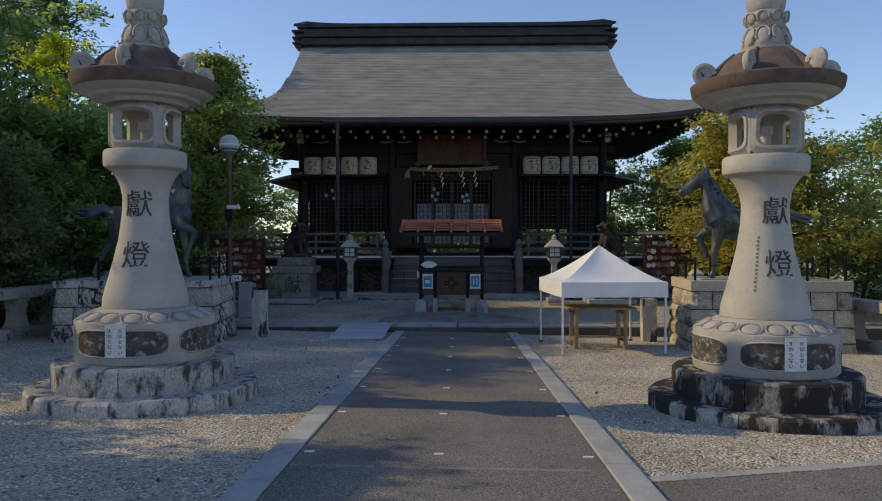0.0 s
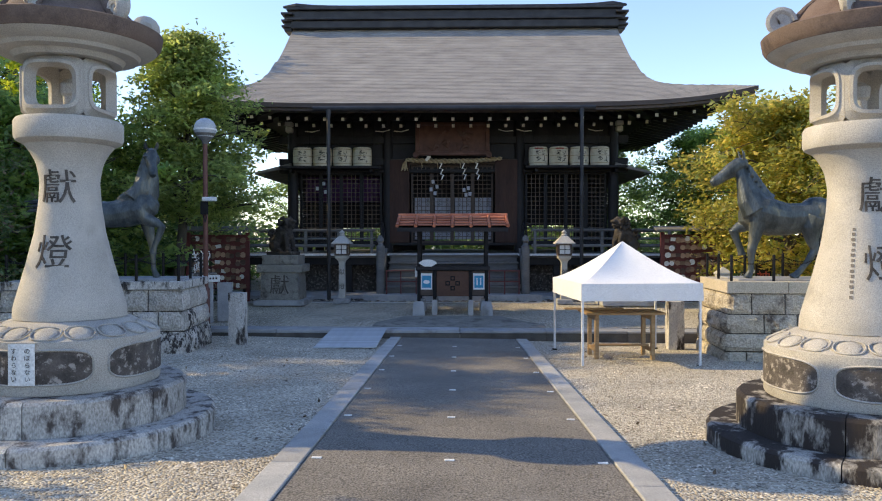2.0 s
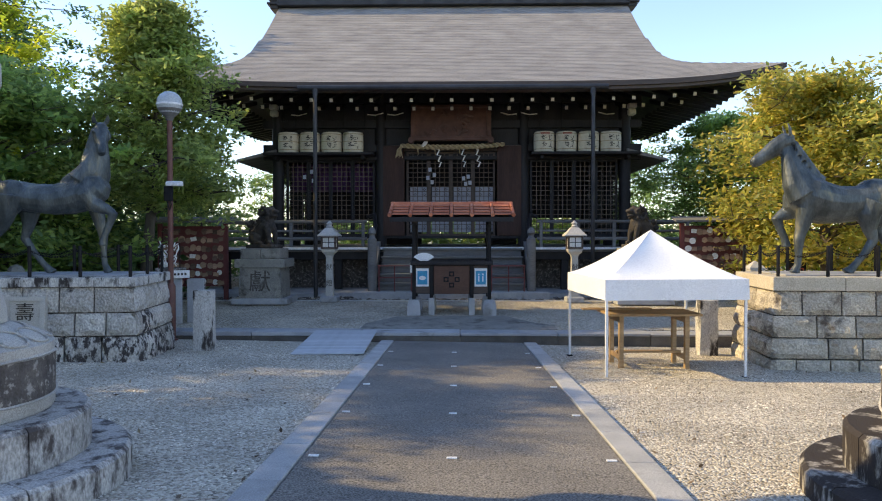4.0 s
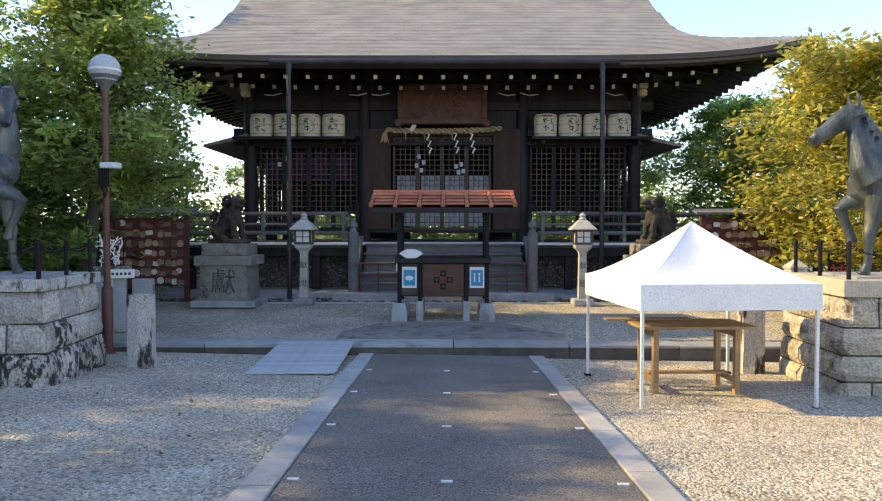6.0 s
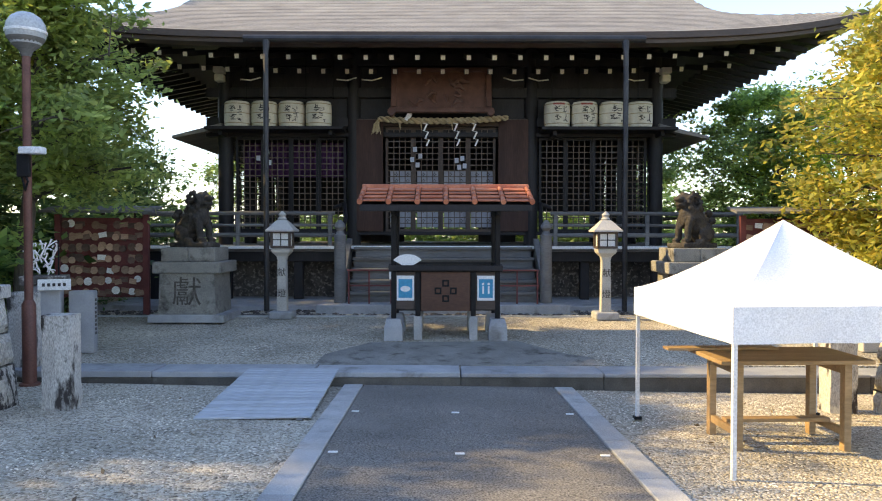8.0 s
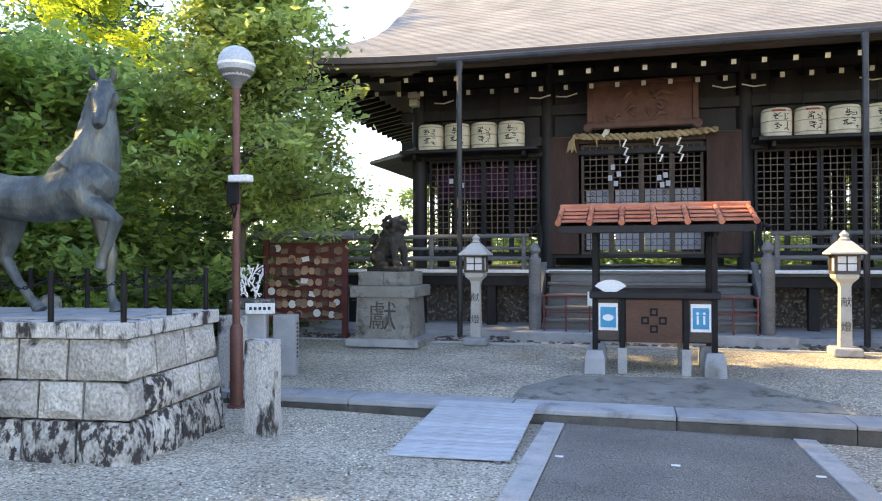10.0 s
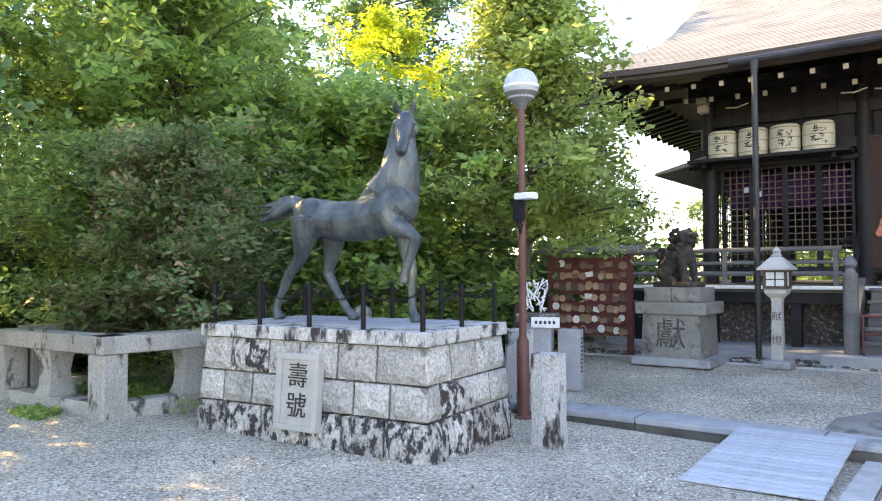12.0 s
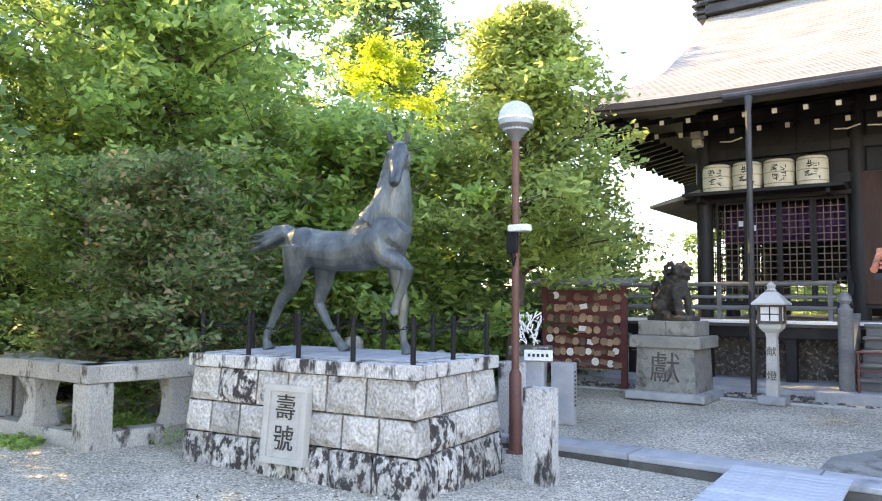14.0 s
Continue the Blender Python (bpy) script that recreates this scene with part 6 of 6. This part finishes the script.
# ---- stone fences round the planted beds ----
def stone_fence(label, corner, ends, group):
    fc = thing("stone_fence", label, "fence", Matrix.Translation(corner), group)
    for ex, ey in ends:
        d = Vector((ex, ey, 0))
        ln = d.length
        q = Matrix.Rotation(math.atan2(ey, ex), 4, "Z")
        n = max(2, round(ln / 1.05))
        for k in range(n + 1):
            u = 0.0 if k == 0 else ln * k / n
            if k == 0 and (ex, ey) != ends[0]:
                continue
            big = k % 2 == 0
            w = 0.15 if big else 0.12
            bm = bmesh.new()
            if big:
                add_box(bm, u - w, u + w, -w, w, -0.15, 0.7, 0.02)
            else:
                add_lathe(bm, [(0.23, 0.17), (0.185, 0.27), (0.165, 0.45), (0.19, 0.6), (0.24, 0.7)], 4, math.pi / 4, Matrix.Translation((u, 0, 0)))
            ob = part("post", bm, FENCESTONE, fc)
            ob.matrix_local = q
        m_ = max(1, round(ln / 1.6))
        for k in range(m_):
            a, b = ln * k / m_, ln * (k + 1) / m_
            ob = part("top_rail", box(a + 0.004 - (0.17 if k == 0 else 0), b - 0.004, -0.17, 0.17, 0.702, 0.9, 0.02), FENCESTONE, fc)
            ob.matrix_local = q
        ob = part("base_rail", box(0.16, ln, -0.12, 0.12, -0.1, 0.17, 0.015), FENCESTONE, fc)
        ob.matrix_local = q
    return fc


stone_fence("weathered stone fence with a heavy top rail round a planted bed", (-8.15, 13.5, low(-8.2, 13.5)), [(-2.1, -0.1), (0.2, 1.9)], "stone fences")
stone_fence("weathered stone fence along the far side of the bed", (-10.3, 13.75, low(-10.3, 13.7)), [(-0.1, 2.4)], "stone fences")
stone_fence("weathered stone fence beside the sunlit plinth", (7.6, 13.9, low(7.6, 13.9)), [(4.2, 0.3), (-0.2, 2.6)], "stone fences")
for x, y, h, w in ((-7.6, 17.0, 0.75, 0.14), (-7.0, 17.3, 0.55, 0.11), (-6.5, 17.6, 0.6, 0.1), (-8.3, 17.2, 0.5, 0.12)):
    ob = tagged(finish("old_marker", lathe([(w, 0), (w, h - 0.1), (w * 0.7, h - 0.03), (0.02, h)], 8), GREYSTONE), "old grey stone marker under the trees", "stone marker", "old markers under the trees")
    ob.matrix_world = pose(x, y, low(x, y) + 0.5)


# ---- trees ----
DEADLEAF = leaf_material("dead leaves", (0.06, 0.04, 0.025), (0.13, 0.085, 0.045), (0.22, 0.16, 0.08), 0.1)


def leaves_mesh(name, centres, spread, per, size, mat, rnd, long=2.2, droop=0.0):
    """Many small leaves round clump centres; each leaf a folded blade of two faces."""
    n = len(centres) * per
    c = np.repeat(np.array(centres), per, axis=0) + rnd.normal(0, 1, (n, 3)) * np.repeat(np.array(spread)[:, None], per, axis=0) * np.array((1, 1, 0.48))
    d = rnd.normal(0, 1, (n, 3))
    d[:, 2] = d[:, 2] * 0.5 - droop
    d /= np.linalg.norm(d, axis=1)[:, None]
    upv = rnd.normal(0, 0.55, (n, 3)) + np.array((0, 0, 1.0))
    s = np.cross(d, upv)
    s /= np.linalg.norm(s, axis=1)[:, None] + 1e-6
    nn = np.cross(s, d)
    ln = size * rnd.uniform(0.65, 1.35, (n, 1))
    w = ln / long
    v = np.stack([c - d * ln * 0.5, c + s * w * 0.5 - nn * w * 0.12, c + d * ln * 0.5, c - s * w * 0.5 - nn * w * 0.12], axis=1).reshape(-1, 3)
    me = bpy.data.meshes.new(name)
    me.vertices.add(len(v))
    me.vertices.foreach_set("co", v.astype(np.float32).ravel())
    idx = np.arange(n) * 4
    tri = np.stack([idx, idx + 1, idx + 2, idx, idx + 2, idx + 3], axis=1).ravel()
    me.loops.add(n * 6)
    me.loops.foreach_set("vertex_index", tri.astype(np.int32))
    me.polygons.add(n * 2)
    me.polygons.foreach_set("loop_start", (np.arange(n * 2) * 3).astype(np.int32))
    me.update(calc_edges=True)
    me.materials.append(mat)
    return me


def tree(x, y, z, height, radius, mat, seed, label, clear=0.25, clumps=150, per=70, leaf=0.11, lean=(0, 0), shape=1.0, trunk_r=0.12, category="tree", dense=0.32, group=""):
    """A tapered trunk with limbs, and a crown of leaf clumps at and round the limbs' ends. shape: over 1 narrows the top."""
    rnd = np.random.default_rng(seed)
    tr = thing("tree", label, category, pose(x, y, z), group)
    tops, spread = [], []
    bm = bmesh.new()
    ctrl = [Vector((lean[0] * u * height + 0.1 * math.sin(seed + u * 5), lean[1] * u * height + 0.1 * math.cos(seed * 2 + u * 4), u * height * 0.93)) for u in (0, 0.15, 0.3, 0.5, 0.7, 0.88, 1.0)]
    add_tube(bm, ctrl, [trunk_r * k for k in (1.25, 1.0, 0.85, 0.62, 0.4, 0.2, 0.05)], 10)
    nl = max(9, clumps // 9)
    for i in range(nl):
        u = clear + (0.97 - clear) * (i + 0.5) / nl
        j = min(5, int(u * 6))
        base = ctrl[j].lerp(ctrl[j + 1], u * 6 - j)
        a = i * 2.4 + rnd.uniform(-0.4, 0.4)
        v = (u - clear) / (1 - clear)
        reach = radius * max(0.12, (math.sin(math.pi * min(1, (0.18 + 0.82 * v ** (1 / shape)))) ** 0.55)) * rnd.uniform(0.72, 1.12)
        tip = base + Vector((math.cos(a) * reach, math.sin(a) * reach, reach * rnd.uniform(-0.05, 0.45)))
        mid = base.lerp(tip, 0.5) + Vector((0, 0, reach * 0.08))
        r0 = trunk_r * 0.42 * (1 - 0.6 * u)
        add_tube(bm, [base, mid, tip], [r0, r0 * 0.6, r0 * 0.15], 6)
        for k in range(max(3, clumps // nl)):
            w = rnd.uniform(0.3, 1.05)
            p = base.lerp(tip, w)
            off = rnd.normal(0, 1, 3) * reach * 0.25 * w
            q = p + Vector((off[0], off[1], off[2] * 0.75))
            q.z = max(q.z, height * clear * 0.55)
            tops.append(q)
            spread.append(dense * rnd.uniform(0.55, 1.15) * (0.55 + 0.12 * radius))
            if k < 3:
                add_tube(bm, [p, p.lerp(q, 0.6) + Vector((0, 0, 0.03)), q], [r0 * 0.4, r0 * 0.25, r0 * 0.08], 5)
    part("trunk", bm, BARK, tr, "bare brown trunk and limbs", True)
    me = leaves_mesh("crown", [tuple(t) for t in tops], spread, per, leaf, mat, rnd)
    cr = new("crown", me)
    cr.parent = tr
    tagged(cr, "crown of many small leaves")
    return tr


def on(x, y):
    return max(low(x, y), up(y) if y > 17.4 else -9)


GREEN = "broad-leaved green tree with dense foliage"
DEEP = "dark evergreen tree in shade behind the plinth"
# beside and behind the bronze horse
tree(-6.25, 19.4, on(-6.2, 19.4), 6.8, 1.95, LEAF_SUNLIT, 11, "small-leaved light green tree behind the lamp post", 0.34, 480, 80, 0.13, shape=4.0, dense=0.28)
tree(-11.3, 22.3, on(-11.1, 22.4), 8.0, 1.5, LEAF_LIME_SUN, 12, "young lime green tree catching the sun", 0.35, 150, 80, 0.13, shape=1.3)
tree(-9.3, 18.9, on(-9.3, 18.9), 5.0, 2.3, LEAF_FRESH, 13, DEEP, 0.1, 480, 75, 0.17)
tree(-12.4, 17.2, on(-12.4, 17.2), 8.8, 3.0, LEAF_FRESH, 14, GREEN, 0.12, 640, 75, 0.19)
tree(-15.6, 19.6, on(-14, 19.6), 9.8, 3.0, LEAF_FRESH, 15, GREEN, 0.15, 600, 75, 0.22, trunk_r=0.2)
tree(-16.0, 27.5, on(-14, 27.5), 13.6, 3.5, LEAF_DARK, 16, "tall dark evergreen tree", 0.2, 460, 80, 0.2, trunk_r=0.2)
tree(-16.4, 16.4, on(-14, 16.4), 9.6, 3.0, LEAF_DARK, 17, GREEN, 0.1, 260, 90, 0.15, trunk_r=0.2)
tree(-9.2, 15.0, on(-9.2, 15.0), 3.6, 1.5, LEAF_SHRUB, 18, "loose shrub with reddish young leaves in a stone-fenced bed", 0.14, 330, 85, 0.1, shape=1.5, trunk_r=0.07, category="shrub", dense=0.26)
tree(-10.8, 14.9, on(-10.8, 14.9), 4.0, 1.6, LEAF_MID, 19, "dark shrub in a stone-fenced bed", 0.1, 170, 80, 0.1, trunk_r=0.08, category="shrub")
tree(-13.6, 13.0, on(-13.2, 13.2), 9.4, 2.8, LEAF_MID, 20, DEEP, 0.12, 280, 80, 0.15, trunk_r=0.18)
# further back, left of the hall
tree(-9.3, 28.5, 0, 4.6, 2.0, LEAF_MID, 21, "low green tree beside the hall", 0.1, 150, 75, 0.13)
tree(-12.5, 30.5, 0, 5.2, 2.6, LEAF_DARK, 22, "dark hedge tree beyond the hall", 0.08, 170, 75, 0.15)
tree(-7.6, 35.5, 0, 4.4, 2.2, LEAF_MID, 23, "green garden tree behind the hall", 0.1, 110, 60, 0.16)
tree(-2.5, 37.0, 0, 4.2, 2.4, LEAF_MID, 24, "green garden tree behind the hall", 0.1, 110, 60, 0.16)
tree(3.0, 37.5, 0, 4.3, 2.4, LEAF_MID, 25, "green garden tree behind the hall", 0.1, 110, 60, 0.16)
# right of the hall
tree(7.35, 19.6, on(7.4, 19.6), 5.0, 2.25, LEAF_GOLD, 26, "spreading tree with yellowing leaves behind the dark horse", 0.2, 400, 80, 0.14, shape=1.25)
tree(9.4, 25.5, 0, 4.9, 2.4, LEAF_LIME_SUN, 27, "bright green tree beside the hall", 0.12, 200, 80, 0.13)
tree(7.5, 25.2, 0, 4.5, 1.7, LEAF_FRESH, 34, "fresh green tree beside the hall", 0.1, 160, 80, 0.12)
tree(12.6, 22.5, 0, 5.2, 2.5, LEAF_MID, 28, GREEN, 0.12, 200, 80, 0.14)
tree(11.6, 16.5, on(11.6, 16.5), 5.4, 2.2, LEAF_LIME_SUN, 29, "sunlit light green tree beyond the plinth", 0.15, 220, 85, 0.12)
tree(14.5, 18.5, on(14, 18.5), 6.2, 2.8, LEAF_MID, 30, GREEN, 0.12, 200, 80, 0.15)
tree(8.9, 29.5, 0, 5.9, 2.4, LEAF_FRESH, 31, "green tree beyond the hall", 0.1, 220, 80, 0.17)
tree(6.6, 33.8, 0, 5.4, 2.2, LEAF_MID, 35, "green tree beyond the hall", 0.1, 150, 70, 0.17)
tree(14.0, 30.0, 0, 5.5, 3.0, LEAF_DARK, 32, "dark tree beyond the hall", 0.1, 150, 70, 0.17)
tree(8.9, 10.2, on(8.9, 10.2), 7.4, 2.1, LEAF_MID, 33, "tree overhanging the forecourt", 0.55, 110, 70, 0.13, trunk_r=0.15)
# along the unseen left side and behind, whose shade falls over the forecourt
for i, (x, y, h, r) in enumerate(((-9.7, 10.8, 5.5, 1.9), (-10.2, 6.8, 6.2, 2.0), (-9.9, 2.6, 6.3, 2.3), (-9.6, -1.6, 5.8, 2.2))):
    tree(x, y, on(x, y), h, r, LEAF_DARK, 40 + i, "broad evergreen tree shading the forecourt", 0.2, 190, 75, 0.16, trunk_r=0.18)
# low shrubs under the trees
for i, (x, y, h, r) in enumerate(((-8.6, 20.6, 1.6, 1.2), (-7.4, 22.8, 1.5, 1.1), (-9.6, 16.4, 1.5, 1.1), (-11.5, 16.2, 1.7, 1.2), (-7.9, 27.3, 3.6, 1.4), (-13.0, 27.0, 3.0, 2.2), (7.2, 25.4, 1.8, 1.2), (10.5, 20.4, 1.7, 1.3))):
    tree(x, y, on(x, y), h, r, LEAF_DARK, 60 + i, "low dark shrub under the trees", 0.1, 60, 70, 0.11, trunk_r=0.05, category="shrub")


def woods(name, boxes, mat, seed, label, leaf=0.3, per=60):
    rnd = np.random.default_rng(seed)
    cs, sp = [], []
    for x0, x1, y0, y1, h, n in boxes:
        for k in range(n):
            x, y = rnd.uniform(x0, x1), rnd.uniform(y0, y1)
            top = h * (0.75 + 0.25 * math.sin(x * 0.9 + y * 0.7))
            cs.append((x, y, -0.4 + top * rnd.uniform(0, 1) ** 0.8))
            sp.append(rnd.uniform(0.4, 0.75))
    ob = new(name, leaves_mesh(name, cs, sp, per, leaf, mat, rnd))
    return tagged(ob, label, "woods", kind="stuff")


woods("woods", [(-34, -15.5, 25.5, 36, 10.5, 800), (-27, -17.5, 12, 25, 8.2, 700), (-20, -12, 13.5, 18, 3.0, 220), (-27, -21, 0, 14, 4.0, 160), (-10.5, -7.6, 20.8, 23.5, 1.5, 60), (-15, -9, 30, 38, 4.2, 160), (-13.5, -7.6, 21.5, 24.5, 3.9, 170)], LEAF_DARK, 71, "far dark green woods beyond the shrine grounds")
woods("woods", [(16.5, 24, 12, 38, 5.5, 420), (-9, 18, 42, 48, 4.2, 380), (-6, 8, 34, 37.5, 4.6, 230)], LEAF_MID, 72, "far green woods beyond the hall")

# loose stones over the gravel
def pebbles(name, boxes, seed, label):
    rnd = np.random.default_rng(seed)
    vs, n0 = [], 0
    for x0, x1, y0, y1, n, top in boxes:
        x, y = rnd.uniform(x0, x1, n), rnd.uniform(y0, y1, n)
        z = np.array([top(a, b) for a, b in zip(x, y)])
        r = rnd.uniform(0.005, 0.013, (n, 1)) * np.array((1.25, 1.0, 0.7))
        th = rnd.uniform(0, math.pi, n)
        for ox, oy, oz in ((1, 0, 0.1), (0.3, 0.9, 0), (-0.9, 0.4, 0.1), (-0.5, -0.8, 0), (0.6, -0.7, 0.1), (0.1, 0.0, 1.0)):
            px, py = ox * r[:, 0], oy * r[:, 1]
            vs.append(np.stack([x + px * np.cos(th) - py * np.sin(th), y + px * np.sin(th) + py * np.cos(th), z + oz * r[:, 2] - 0.001], axis=1))
    k = len(boxes)
    pts, tris, base = [], [], 0
    for b in range(k):
        g = np.stack(vs[b * 6:(b + 1) * 6], axis=1)
        n = len(g)
        pts.append(g.reshape(-1, 3))
        i = base + np.arange(n)[:, None] * 6
        for a_, b_ in ((0, 1), (1, 2), (2, 3), (3, 4), (4, 0)):
            tris.append(np.concatenate([i + a_, i + b_, i + 5], axis=1))
        base += n * 6
    v, t = np.concatenate(pts), np.concatenate(tris)
    me = bpy.data.meshes.new(name)
    me.vertices.add(len(v))
    me.vertices.foreach_set("co", v.astype(np.float32).ravel())
    me.loops.add(len(t) * 3)
    me.loops.foreach_set("vertex_index", t.astype(np.int32).ravel())
    me.polygons.add(len(t))
    me.polygons.foreach_set("loop_start", (np.arange(len(t)) * 3).astype(np.int32))
    me.update(calc_edges=True)
    me.materials.append(PEBBLE)
    return tagged(new(name, me), label, "gravel", kind="stuff")


def wavy(x, y):
    return low(x, y) + 0.012 * noise.noise((x * 0.9, y * 0.9, 3.0))


pebbles("gravel", [(-5.5, -1.35, 4.5, 17.0, 42000, wavy), (1.35, 5.5, 6.6, 17.0, 32000, wavy), (-9.0, -5.5, 10.0, 14.0, 9000, wavy), (-4.5, 4.5, 17.7, 21.0, 14000, lambda x, y: up(y) + 0.003)], 91, "loose pale pebbles of the gravel")

# ferns and weeds at the foot of the fence
random.seed(77)
for i, (x, y, r, n) in enumerate(((-8.75, 14.3, 0.55, 26), (-9.6, 14.5, 0.5, 22), (-8.9, 13.05, 0.35, 14))):
    rnd = np.random.default_rng(200 + i)
    cs = [(x + rnd.normal(0, r * 0.6), y + rnd.normal(0, r * 0.35), low(x, y) + (0.12 if n > 20 else 0.02)) for k in range(n)]
    ob = new("weeds", leaves_mesh("weeds", cs, [0.1 if n > 20 else 0.04] * n, 40, 0.08, LEAF_FRESH, rnd))
    tagged(ob, "low green ferns and weeds by the stone fence", "weeds", kind="stuff")
# fallen leaves strewn over the forecourt
rnd = np.random.default_rng(300)
cs = [(x, y, low(x, y) + 0.014) for x, y in zip(rnd.uniform(-6, 5.5, 380), rnd.uniform(4, 16.5, 380)) if abs(x) > 1.35]
ob = new("fallen_leaves", leaves_mesh("fallen_leaves", cs, [0.001] * len(cs), 1, 0.05, DEADLEAF, rnd))
tagged(ob, "scattered brown fallen leaves on the gravel", "fallen leaves", kind="stuff")
